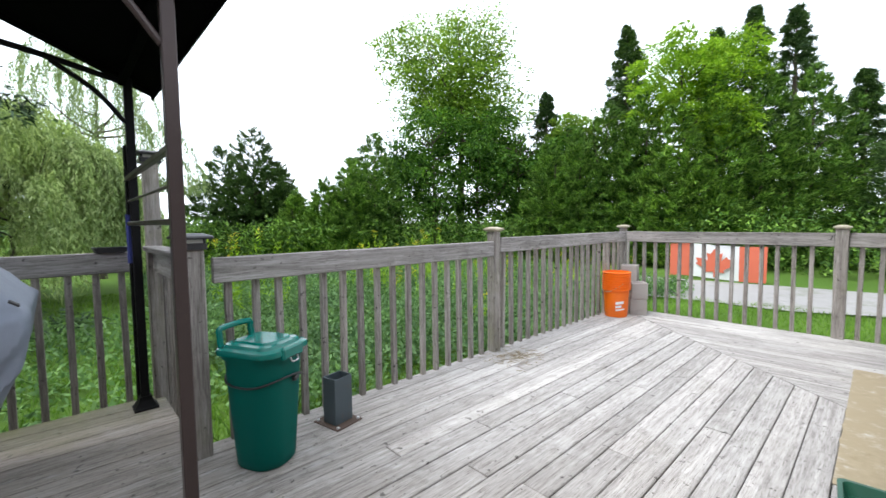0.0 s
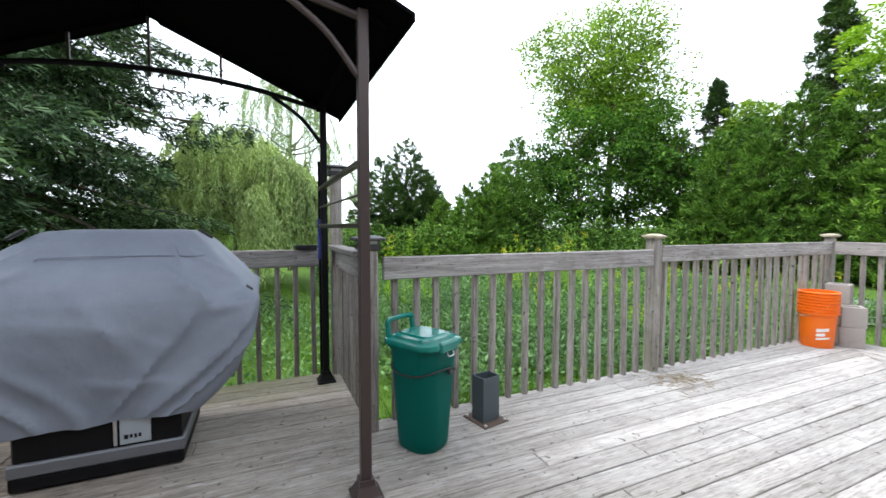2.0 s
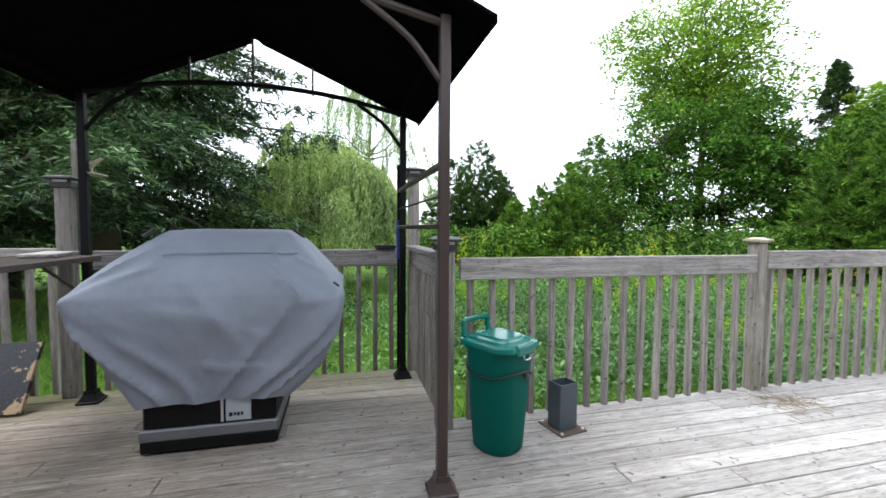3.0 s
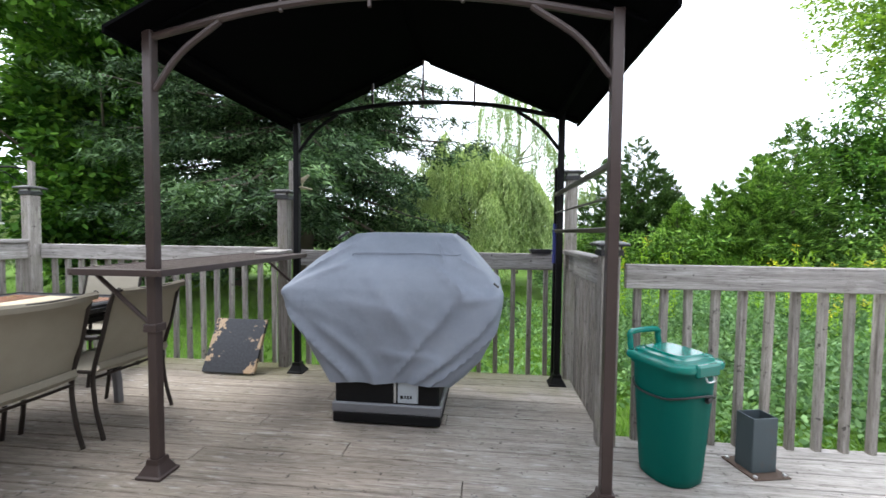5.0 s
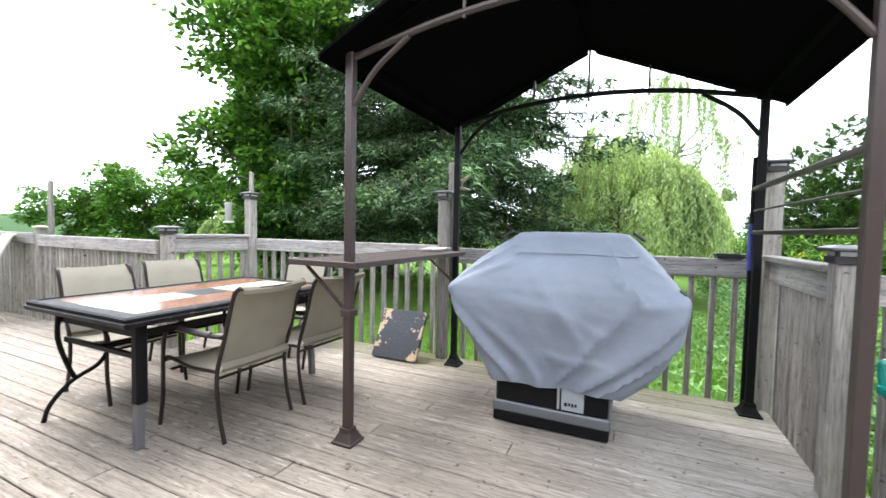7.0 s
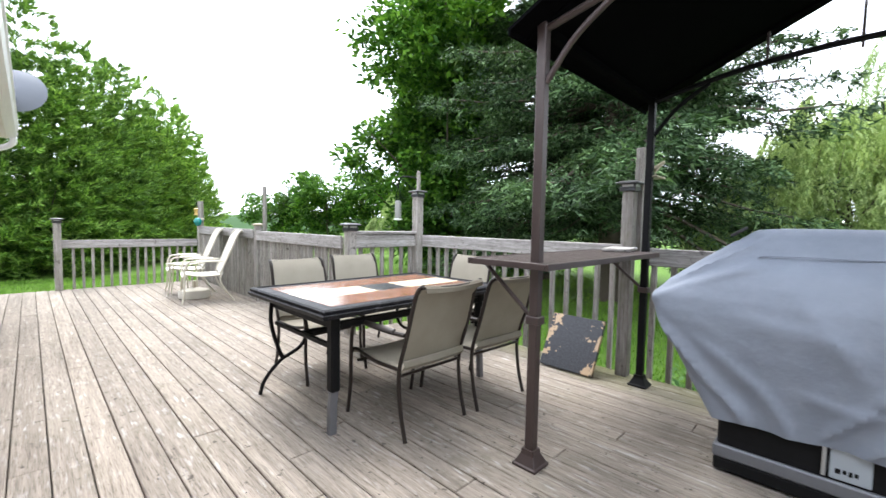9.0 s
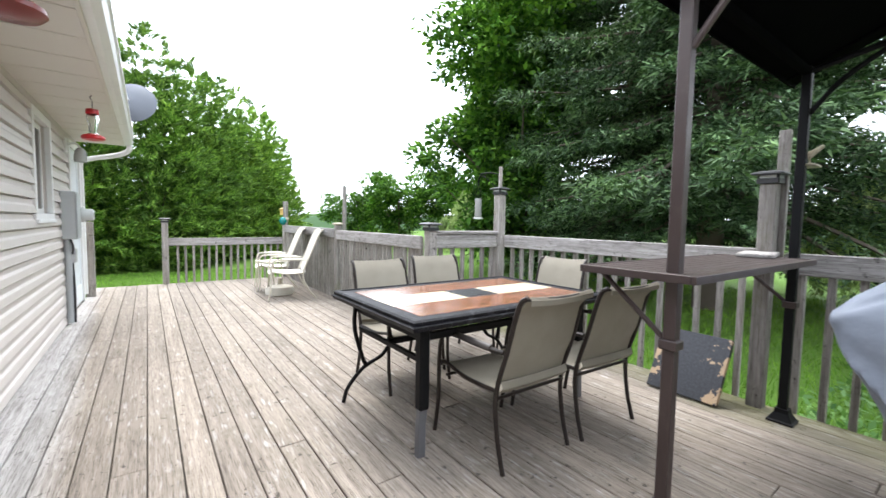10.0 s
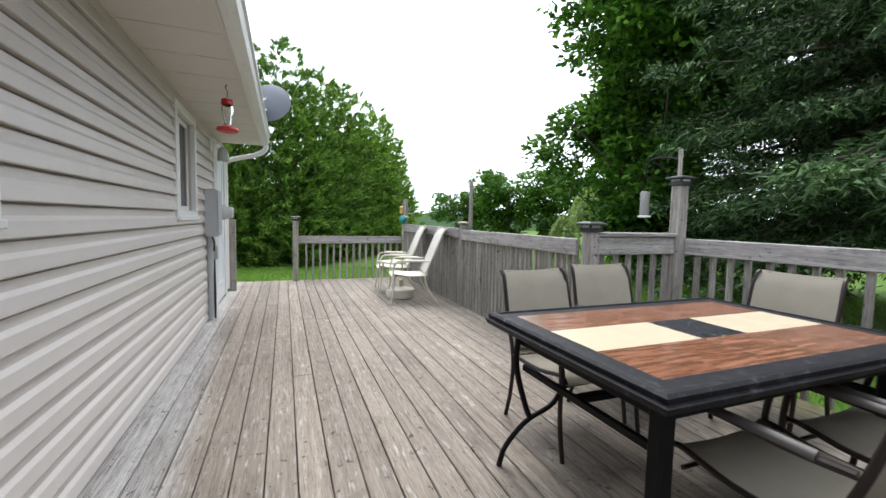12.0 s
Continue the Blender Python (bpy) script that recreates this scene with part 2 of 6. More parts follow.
# ---- mesh helpers ----
class Form:
    """Collects vertices and faces of one part."""

    def __init__(self, m=None):
        self.v, self.f, self.m = [], [], m or Matrix.Identity(4)

    def add(self, verts, faces, m=None):
        k, m = len(self.v), self.m @ m if m else self.m
        self.v += [tuple(m @ Vector(p)) for p in verts]
        self.f += [tuple(i + k for i in f) for f in faces]
        return self

    def box(self, lo, hi, b=0.003, m=None):
        lo, hi = [min(a, c) for a, c in zip(lo, hi)], [max(a, c) for a, c in zip(lo, hi)]
        b = min(b, *(0.45 * (h - l) for l, h in zip(lo, hi)))
        ids, verts = {}, []
        for c in range(8):
            s = [(c >> a) & 1 for a in range(3)]
            for a in range(3):
                ids[c, a] = len(verts)
                verts.append([(hi[q] if s[q] else lo[q]) if q == a else (hi[q] - b if s[q] else lo[q] + b) for q in range(3)])
        faces = []
        for a in range(3):
            p, q = (a + 1) % 3, (a + 2) % 3
            for s in (0, 1):
                ring = [(s << a) | (u << p) | (w << q) for u, w in ((0, 0), (1, 0), (1, 1), (0, 1))]
                faces.append([ids[c, a] for c in (ring if s else ring[::-1])])
            for u in (0, 1):
                for w in (0, 1):
                    c0, c1 = (u << p) | (w << q), (u << p) | (w << q) | (1 << a)
                    quad = [ids[c0, p], ids[c1, p], ids[c1, q], ids[c0, q]]
                    faces.append(quad if u != w else quad[::-1])
        for c in range(8):
            tri = [ids[c, 0], ids[c, 1], ids[c, 2]]
            faces.append(tri if bin(c).count("1") % 2 else tri[::-1])
        return self.add(verts, faces, m)

    def tube(self, pts, r, n=10, m=None, squash=1.0):
        """A round bar along points; r is one radius or one for every point."""
        pts = [Vector(p) for p in pts]
        rs = r if isinstance(r, (list, tuple)) else [r] * len(pts)
        verts, faces = [], []
        side = None
        for i, p in enumerate(pts):
            d = (pts[min(i + 1, len(pts) - 1)] - pts[max(i - 1, 0)]).normalized()
            if side is None:
                side = d.orthogonal().normalized()
            side = (side - d * side.dot(d)).normalized()
            up = d.cross(side)
            for k in range(n):
                a = 2 * math.pi * (k + 0.5) / n
                verts.append(p + (side * math.cos(a) + up * math.sin(a) * squash) * rs[i])
        for i in range(len(pts) - 1):
            for k in range(n):
                faces.append((i * n + k, i * n + (k + 1) % n, (i + 1) * n + (k + 1) % n, (i + 1) * n + k))
        c = len(verts)
        verts += verts[:n] + verts[(len(pts) - 1) * n:c]
        faces += [tuple(range(c, c + n))[::-1], tuple(range(c + n, c + 2 * n))]
        return self.add(verts, faces, m)

    def loft(self, rings, caps=(True, True), closed=True, m=None):
        n = len(rings[0])
        verts = [p for r in rings for p in r]
        faces = []
        for i in range(len(rings) - 1):
            for k in range(n if closed else n - 1):
                faces.append((i * n + k, i * n + (k + 1) % n, (i + 1) * n + (k + 1) % n, (i + 1) * n + k))
        if caps[0]:
            c = len(verts)
            verts += rings[0]
            faces.append(tuple(range(c, c + n))[::-1])
        if caps[1]:
            c = len(verts)
            verts += rings[-1]
            faces.append(tuple(range(c, c + n)))
        return self.add(verts, faces, m)

    def lathe(self, prof, n=24, at=(0, 0, 0), m=None):
        rings = [[(at[0] + r * math.cos(2 * math.pi * k / n), at[1] + r * math.sin(2 * math.pi * k / n), at[2] + z) for k in range(n)] for r, z in prof]
        return self.loft(rings, (True, True), True, m)

    def mesh(self, name, smooth=False):
        me = bpy.data.meshes.new(name)
        me.from_pydata([tuple(p) for p in self.v], [], self.f)
        bm = bmesh.new()
        bm.from_mesh(me)
        bmesh.ops.recalc_face_normals(bm, faces=bm.faces)
        bm.to_mesh(me)
        bm.free()
        if smooth:
            me.polygons.foreach_set("use_smooth", [True] * len(me.polygons))
            me.set_sharp_from_angle(angle=radians(40))
        return me


def thing(name, at=(0, 0, 0), rz=0.0, label="", category="", group="", kind=""):
    ob = new(name)
    ob.matrix_basis = pose(*at, 0, 0, rz)
    return tagged(ob, label, category, group, kind)


def part(name, form, mat, parent=None, label="", smooth=False):
    me = form if isinstance(form, bpy.types.Mesh) else form.mesh(name, smooth)
    if not me.materials:
        me.materials.append(mat)
    ob = new(name, me)
    ob.parent = parent
    return tagged(ob, label)


def rrect(hx, hy, r, z, n=5, cx=0.0, cy=0.0):
    """A rectangle with rounded corners."""
    r = min(r, hx * 0.98, hy * 0.98)
    pts = []
    for q, (sx, sy) in enumerate(((1, 1), (-1, 1), (-1, -1), (1, -1))):
        for k in range(n + 1):
            a = math.pi / 2 * (q + k / n)
            pts.append((cx + sx * (hx - r) + r * math.cos(a), cy + sy * (hy - r) + r * math.sin(a), z))
    return pts


def arc_pts(ctrl, n=10):
    """A smooth curve through control points."""
    c = [Vector(p) for p in ctrl]
    c = [c[0] * 2 - c[1]] + c + [c[-1] * 2 - c[-2]]
    res = []
    for i in range(1, len(c) - 2):
        for k in range(n):
            t = k / n
            res.append(0.5 * (2 * c[i] + (c[i + 1] - c[i - 1]) * t + (2 * c[i - 1] - 5 * c[i] + 4 * c[i + 1] - c[i + 2]) * t * t + (3 * c[i] - c[i - 1] - 3 * c[i + 1] + c[i + 2]) * t ** 3))
    return res + [c[-2]]

# ---- ground ----
GZ = -0.55
GRASSG, _nt, _out = nodes_of("lawn_soil")
_v = put_coords(_nt)
_a, _b2 = put_noise(_nt, _v, 0.35, 6, 0.6), put_noise(_nt, _v, 9.0, 6, 0.7)
_c = put_mix(_nt, _b2, put_ramp(_nt, _a, [(0.3, (0.07, 0.14, 0.022)), (0.7, (0.13, 0.22, 0.04))]), (0.06, 0.12, 0.02))
put_bsdf(_nt, _out, _c, 0.9, 0, _b2, 0.8, 0.05, 0.1)
g = Form()
N = 48
xs = [math.copysign(abs(u) ** 3 * 600, u) + 0.0 for u in np.linspace(-1, 1, N)]


def ground_z(x, y):
    far = max(0.0, math.hypot(x, y) - 14)
    return GZ + 0.05 * noise.noise((x * 0.25, y * 0.25, 0)) + 0.0045 * far * noise.noise((x * 0.012, y * 0.012, 3)) - (0.012 * far if y < -14 and x < 0 else 0)


g.add([(x, y, ground_z(x, y)) for y in xs for x in xs], [(j * N + i, j * N + i + 1, (j + 1) * N + i + 1, (j + 1) * N + i) for j in range(N - 1) for i in range(N - 1)])
tagged(part("ground", g, GRASSG, None, "", True), "green mown lawn with worn patches round the deck", "ground", kind="structure")
FARWOOD = plain_mat("far_wood", (0.03, 0.06, 0.03), (0.07, 0.12, 0.055), 0.95, 0, 0.25, 0.6, 0.1)
g = Form()
ridge = []
for k in range(90):
    a = radians(170 + 130 * k / 89)
    top = 3.0 + 2.2 * noise.noise((k * 0.23, 0, 1)) + 1.2 * noise.noise((k * 0.9, 0, 2))
    ridge.append([(r * math.cos(a), r * math.sin(a), z) for r, z in ((120, -8), (128, top * 0.5), (134, top), (150, top * 0.6), (170, -8))])
g.loft(ridge, (False, False), False)
tagged(part("backdrop", g, FARWOOD, None, "", True), "low far wooded ridge beyond the fields", "ridge", kind="structure")
GRAVEL = plain_mat("pale_gravel", (0.13, 0.125, 0.12), (0.38, 0.375, 0.37), 0.9, 0, 7, 0.9, 0.2, (0.1, 0.12, 0.06), 1.2, 0.6)
g = Form()
edge = [(x, 10.9 + 0.25 * math.sin(x * 0.7) + 0.12 * math.sin(x * 2.3) + 0.06 * max(0, x), 14.2 + 0.3 * math.sin(x * 0.5 + 1)) for x in np.linspace(-9, 22, 60)]
g.loft([[(x, a, ground_z(x, a) + 0.03), (x, (a + b) / 2, ground_z(x, (a + b) / 2) + 0.06), (x, b, ground_z(x, b) + 0.03)] for x, a, b in edge], (False, False), False)
tagged(part("road", g, GRAVEL, None, "", True), "pale grey gravel driveway crossing the lawn", "driveway", kind="structure")

# ---- deck: one frame, planks laid at the end of the file ----
WX, MX, EX, NY, SY = -3.0, -1.93, 1.17, 6.42, -9.36
JY, KY = 1.12, -3.98
deck = thing("floor", (0, 0, 0), 0, "weathered grey and brown timber deck with mitred planks", "deck", kind="structure")
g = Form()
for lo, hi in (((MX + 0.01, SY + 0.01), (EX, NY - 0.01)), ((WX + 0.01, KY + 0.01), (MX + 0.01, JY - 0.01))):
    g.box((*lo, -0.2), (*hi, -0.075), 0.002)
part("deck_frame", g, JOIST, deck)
g = Form()
for a, b in (((MX - 0.005, JY), (MX + 0.03, NY)), ((WX - 0.005, KY), (WX + 0.03, JY)), ((MX - 0.005, SY), (MX + 0.03, KY))):
    g.box((*a, -0.3), (*b, -0.04), 0.003)
part("rim_board", g, RAIL_Y, deck)
g = Form()
for a, b in (((MX, NY - 0.03), (EX, NY + 0.005)), ((WX, JY - 0.03), (MX, JY + 0.005)), ((WX, KY - 0.005), (MX, KY + 0.03)), ((MX, SY - 0.005), (EX, SY + 0.03))):
    g.box((*a, -0.3), (*b, -0.04), 0.003)
part("rim_board", g, RAIL_X, deck)


# ---- railings ----
CAPWOOD = wood("cap_wood", (0.24, 0.21, 0.15), (0.44, 0.4, 0.3), (0.6, 0.56, 0.45), "x", (0.5, 0.48, 0.4), 0.25)
LAMPBLACK = plain_mat("black_plastic", (0.014, 0.014, 0.016), (0.03, 0.03, 0.033), 0.4, 0, 40, 0.1)
LAMPLENS = plain_mat("clear_lens", (0.4, 0.42, 0.42), (0.5, 0.52, 0.5), 0.15, 0, 20, 0.02)
_me = {}


def baluster_mesh(z0, z1):
    key = ("bal", round(z0, 2), round(z1, 2))
    if key not in _me:
        _me[key] = Form().box((-0.019, -0.019, z0), (0.019, 0.019, z1), 0.003).mesh("baluster")
        _me[key].materials.append(RAIL_Z)
    return _me[key]


def railing(name, a, b, top=1.07, pitch=0.142, inward=(1, 0), label="", low=-0.2, skip=(), depth=0.14, shelf=False, start=0.09):
    """A length of railing from a to b: a board on edge, with square balusters behind it."""
    a, b = Vector((*a, 0)), Vector((*b, 0))
    run = (b - a).length
    t = thing(name, (0, 0, 0), 0, label or "weathered grey timber railing with square balusters", "railing", "deck railings")
    along_y = abs(b.y - a.y) > abs(b.x - a.x)
    ix, iy = inward
    g = Form()
    lo, hi = [min(a.x, b.x), min(a.y, b.y)], [max(a.x, b.x), max(a.y, b.y)]
    if along_y:
        lo[0], hi[0] = (a.x, a.x + 0.038) if ix > 0 else (a.x - 0.038, a.x)
    else:
        lo[1], hi[1] = (a.y, a.y + 0.038) if iy > 0 else (a.y - 0.038, a.y)
    g.box((*lo, top - depth), (*hi, top), 0.006)
    part("top_rail", g, RAIL_Y if along_y else RAIL_X, t)
    if shelf:
        g = Form()
        g.box((lo[0] - 0.05, lo[1] - 0.05, top + 0.001), (hi[0] + 0.05, hi[1] + 0.02, top + 0.036), 0.006)
        part("cap_board", g, RAIL_Y if along_y else RAIL_X, t)
    n = int(run / pitch)
    for i in range(n):
        s = start + i * pitch
        if s > run - 0.06:
            break
        p = a + (b - a) * (s / run) - Vector((ix, iy, 0)) * 0.0215
        o = part("baluster", baluster_mesh(low, top - 0.02), RAIL_Z, t)
        o.location = p
        o.rotation_euler = (radians(random.uniform(-0.5, 0.5)), radians(random.uniform(-0.5, 0.5)), radians(random.uniform(-4, 4)))
    return t


def solar_cap(parent, x, y, z, s=0.088):
    g = Form()
    g.loft([rrect(s * 0.72, s * 0.72, 0.008, z), rrect(s * 0.72, s * 0.72, 0.008, z + 0.03), rrect(s * 0.66, s * 0.66, 0.008, z + 0.033), rrect(s * 0.66, s * 0.66, 0.008, z + 0.055)], m=pose(x, y, 0))
    c = part("solar_light", g, LAMPBLACK, parent, "black solar post light")
    g = Form()
    for k in range(4):
        g.box((-s * 0.5, s * 0.66, z + 0.034), (s * 0.5, s * 0.68, z + 0.053), 0.002, pose(x, y, 0, 0, 0, 90 * k))
    part("lens", g, LAMPLENS, c)
    g = Form()
    g.loft([rrect(s, s, 0.012, z + 0.055), rrect(s * 1.04, s * 1.04, 0.014, z + 0.062), rrect(s, s, 0.014, z + 0.07), rrect(s * 0.6, s * 0.6, 0.012, z + 0.083)], m=pose(x, y, 0))
    part("solar_roof", g, LAMPBLACK, c)


def wood_cap(parent, x, y, z, s=0.07):
    g = Form()
    g.box((x - s * 0.82, y - s * 0.82, z), (x + s * 0.82, y + s * 0.82, z + 0.012), 0.003)
    g.loft([rrect(s, s, 0.004, z + 0.012), rrect(s, s, 0.004, z + 0.026), rrect(s * 0.35, s * 0.35, 0.004, z + 0.042)], m=pose(x, y, 0))
    part("post_cap", g, CAPWOOD, parent, "pale wooden post cap")


def rail_post(x, y, top, cap="", s=0.045, low=-0.3, label=""):
    t = thing("railing_post", (0, 0, 0), 0, label or "square grey timber railing post", "post", "railing posts")
    part("shaft", Form().box((x - s, y - s, low), (x + s, y + s, top), 0.005), RAIL_Z, t)
    if cap == "solar":
        solar_cap(t, x, y, top)
    elif cap == "wood":
        wood_cap(t, x, y, top)
    return t


railing("deck_railing", (MX, JY + 0.09), (MX, 3.55), 1.05, label="weathered grey timber railing beside the green bin")
railing("deck_railing", (MX, 3.65), (MX, NY - 0.04), 1.08)
railing("deck_railing", (MX + 0.05, NY), (0.23, NY), 1.08, inward=(0, -1))
railing("deck_railing", (0.33, NY), (EX, NY), 1.08, inward=(0, -1))
railing("deck_railing", (WX, -1.3), (WX, JY - 0.1), 1.05, label="brown-grey timber railing behind the covered barbecue")
railing("deck_railing", (WX, KY + 0.08), (WX, -1.4), 1.07)
railing("deck_railing", (WX + 0.1, JY), (MX - 0.06, JY), 1.05, inward=(0, -1), pitch=0.1, shelf=True, label="timber railing boarded close beside the barbecue corner")
railing("deck_railing", (WX + 0.06, KY), (MX - 0.1, KY), 1.08, inward=(0, 1), depth=0.15, shelf=True, label="pale timber railing with a capped top board")
railing("deck_railing", (MX, -6.4), (MX, KY - 0.06), 1.06, pitch=0.085, label="closely slatted grey timber railing")
railing("deck_railing", (MX, SY + 0.06), (MX, -6.5), 1.08, pitch=0.085, label="closely slatted grey timber railing beside the lounge chairs")
railing("deck_railing", (MX + 0.06, SY), (0.12, SY), 0.83, inward=(0, 1), pitch=0.125, label="low grey timber railing at the deck's end")

rail_post(MX - 0.01, 3.6, 1.14, "wood")
rail_post(MX - 0.01, NY + 0.01, 1.13, "wood", 0.04)
rail_post(0.28, NY - 0.02, 1.12, "wood", 0.05)
rail_post(MX + 0.05, JY - 0.01, 1.1, "solar", 0.05, label="grey timber post with a black solar light")
rail_post(WX + 0.04, JY - 0.02, 1.66, "solar", 0.045, label="tall grey timber post with a black solar light")
rail_post(WX + 0.06, KY + 0.02, 1.54, "solar", 0.05, label="tall pale timber post carrying a bird feeder arm")
rail_post(MX - 0.02, KY + 0.05, 1.12, "solar", 0.05, label="grey timber post with a black solar light")
rail_post(MX - 0.02, -6.45, 1.13, "wood", 0.045)
rail_post(MX, SY + 0.01, 1.2, "wood", 0.045)
rail_post(0.16, SY + 0.03, 1.11, "solar", 0.05, label="grey timber end post with a black solar light")
rail_post(1.12, -8.46, 1.12, "", 0.055, label="brown timber post beside the house steps")
bpost = rail_post(WX + 0.07, -1.39, 1.5, "solar", 0.045, label="thick grey timber post behind the barbecue gazebo")

# ---- house ----
HX, HS, HN, EAVE = 1.18, -8.14, 7.5, 2.2
WINS = [(-5.91, -5.23, 1.225, 2.05), (-2.87, -1.7, 1.225, 2.05)]
DOOR = (-7.97, -7.13, 0.02, 2.05)
wall = thing("wall_house", (0, 0, 0), 0, "house wall clad in beige horizontal vinyl siding", "wall", kind="structure")
g = Form()
cuts = sorted([(w[0], w[1], w[2], w[3]) for w in WINS] + [DOOR])
y = HS
for c in cuts:
    g.box((HX + 0.01, y, -0.5), (HX + 0.2, c[0], 2.5), 0.001)
    g.box((HX + 0.01, c[0], -0.5), (HX + 0.2, c[1], c[2]), 0.001)
    g.box((HX + 0.01, c[0], c[3]), (HX + 0.2, c[1], 2.5), 0.001)
    y = c[1]
g.box((HX + 0.01, y, -0.5), (HX + 0.2, HN, 2.5), 0.001)
g.box((HX + 0.2, HS, -0.5), (HX + 7, HS + 0.2, 2.5), 0.001)
g.box((HX + 0.2, HN - 0.2, -0.5), (HX + 7, HN, 2.5), 0.001)
g.box((HX + 0.9, HS + 0.2, -0.5), (HX + 0.95, HN - 0.2, 2.5), 0.001)
part("wall_core", g, SIDING, wall)
part("corner_board", Form().box((HX - 0.012, HS - 0.012, -0.3), (HX + 0.08, HS + 0.075, EAVE), 0.004), SIDING, wall)
part("frieze_board", Form().box((HX - 0.014, HS, EAVE - 0.06), (HX + 0.01, HN, EAVE - 0.002), 0.004), SIDING, wall)
part("starter_strip", Form().box((HX - 0.012, DOOR[1] + 0.1, 0.005), (HX + 0.01, HN, 0.05), 0.003), SIDING, wall)

ceil = tagged(part("ceiling", Form().box((0.66, HS + 0.3, EAVE), (HX + 0.02, HN, EAVE + 0.012), 0.002), SOFFIT), "beige vented soffit under the house eave", "soffit", kind="structure")
g = Form()
yy = HS + 0.5
while yy < HN:
    g.box((0.662, yy, EAVE - 0.004), (HX - 0.02, yy + 0.006, EAVE + 0.001), 0.001)
    yy += 0.41
part("soffit_seam", g, SOFFIT, ceil)
roof = thing("roof", (0, 0, 0), 0, "low grey shingled roof with a beige fascia", "roof", kind="structure")
g = Form()
g.loft([[(0.6, yv, 2.37), (HX + 3.8, yv, 3.75), (HX + 7.6, yv, 2.37), (HX + 7.6, yv, 2.3), (HX + 3.8, yv, 3.66), (0.6, yv, 2.31)] for yv in (HS + 0.28, HN + 0.3)])
part("shingles", g, ROOFING, roof)
part("fascia", Form().box((0.64, HS + 0.3, EAVE - 0.01), (0.662, HN, EAVE + 0.14), 0.003), SOFFIT, roof)
g = Form()
prof = [(0.64, 0.14), (0.64, 0.0), (0.6, -0.002), (0.56, 0.02), (0.545, 0.06), (0.552, 0.1), (0.535, 0.115), (0.535, 0.135), (0.545, 0.138), (0.558, 0.12), (0.56, 0.1), (0.565, 0.03), (0.605, 0.01), (0.632, 0.012), (0.632, 0.14)]
g.loft([[(px, yv, EAVE + 0.005 + pz) for px, pz in prof] for yv in (HS + 0.3, HN)])
gut = part("gutter", g, WHITE, roof, "white metal eaves gutter")
g = Form()
g.tube(arc_pts([(0.59, HS + 0.36, EAVE + 0.01), (0.6, HS + 0.34, EAVE - 0.06), (0.72, HS + 0.26, EAVE - 0.13), (1.05, HS + 0.1, EAVE - 0.2), (1.15, HS + 0.06, EAVE - 0.26), (1.15, HS + 0.06, EAVE - 0.5)], 6), 0.035, 10)
g.tube([(1.15, HS + 0.06, EAVE - 0.5), (1.15, HS + 0.06, 0.1)], 0.035, 10)
part("downspout", g, WHITE, roof, "white metal downspout", True)


def window(name, w, label):
    y0, y1, z0, z1 = w
    t = thing(name, (0, 0, 0), 0, label, "window", kind="structure")
    x = HX
    g = Form()
    for lo, hi in (((y0 - 0.07, z0 - 0.07), (y1 + 0.07, z0)), ((y0 - 0.07, z1), (y1 + 0.07, z1 + 0.07)), ((y0 - 0.07, z0), (y0, z1)), ((y1, z0), (y1 + 0.07, z1))):
        g.box((x - 0.03, *lo), (x + 0.02, *hi), 0.004)
    part("window_trim", g, WHITE, t)
    part("window_sill", Form().box((x - 0.045, y0 - 0.068, z0 - 0.085), (x + 0.02, y1 + 0.068, z0 - 0.055), 0.004), WHITE, t)
    mid = (y0 + y1) / 2
    for k, (a, b, off) in enumerate(((y0, mid + 0.02, 0.035), (mid - 0.02, y1, 0.06))):
        g = Form()
        for lo, hi in (((a, z0), (b, z0 + 0.045)), ((a, z1 - 0.045), (b, z1)), ((a, z0 + 0.045), (a + 0.045, z1 - 0.045)), ((b - 0.045, z0 + 0.045), (b, z1 - 0.045))):
            g.box((x + off, *lo), (x + off + 0.024, *hi), 0.003)
        s = part("sash", g, WHITE, t)
        part("pane", Form().box((x + off + 0.008, a + 0.04, z0 + 0.04), (x + off + 0.014, b - 0.04, z1 - 0.04), 0.001), GLASSM, s)
    return t


window("window_1", WINS[0], "small white sliding window in the beige siding")
window("window_2", WINS[1], "white sliding window beside the deck")
DOORWHITE = plain_mat("white_door_paint", (0.66, 0.7, 0.74), (0.72, 0.76, 0.8), 0.35, 0, 20, 0.04)
dr = thing("door_1", (0, 0, 0), 0, "closed white storm door in a white casing", "door", kind="structure")
y0, y1, z0, z1 = DOOR
g = Form()
for lo, hi in (((y0 - 0.08, z0), (y0, z1)), ((y1, z0), (y1 + 0.08, z1)), ((y0 - 0.08, z1), (y1 + 0.08, z1 + 0.08))):
    g.box((HX - 0.035, *lo), (HX + 0.03, *hi), 0.004)
part("door_casing", g, WHITE, dr)
g = Form().box((HX - 0.012, y0 + 0.005, z0 + 0.02), (HX + 0.03, y1 - 0.005, z1 - 0.005), 0.004)
leaf = part("door_leaf", g, DOORWHITE, dr)
for za, zb in ((0.25, 0.9), (1.05, 1.9)):
    g = Form()
    for lo, hi in (((y0 + 0.15, za), (y1 - 0.15, za + 0.03)), ((y0 + 0.15, zb), (y1 - 0.15, zb + 0.03)), ((y0 + 0.15, za + 0.03), (y0 + 0.18, zb)), ((y1 - 0.18, za + 0.03), (y1 - 0.15, zb))):
        g.box((HX - 0.02, *lo), (HX - 0.011, *hi), 0.003)
    part("panel_moulding", g, DOORWHITE, leaf)
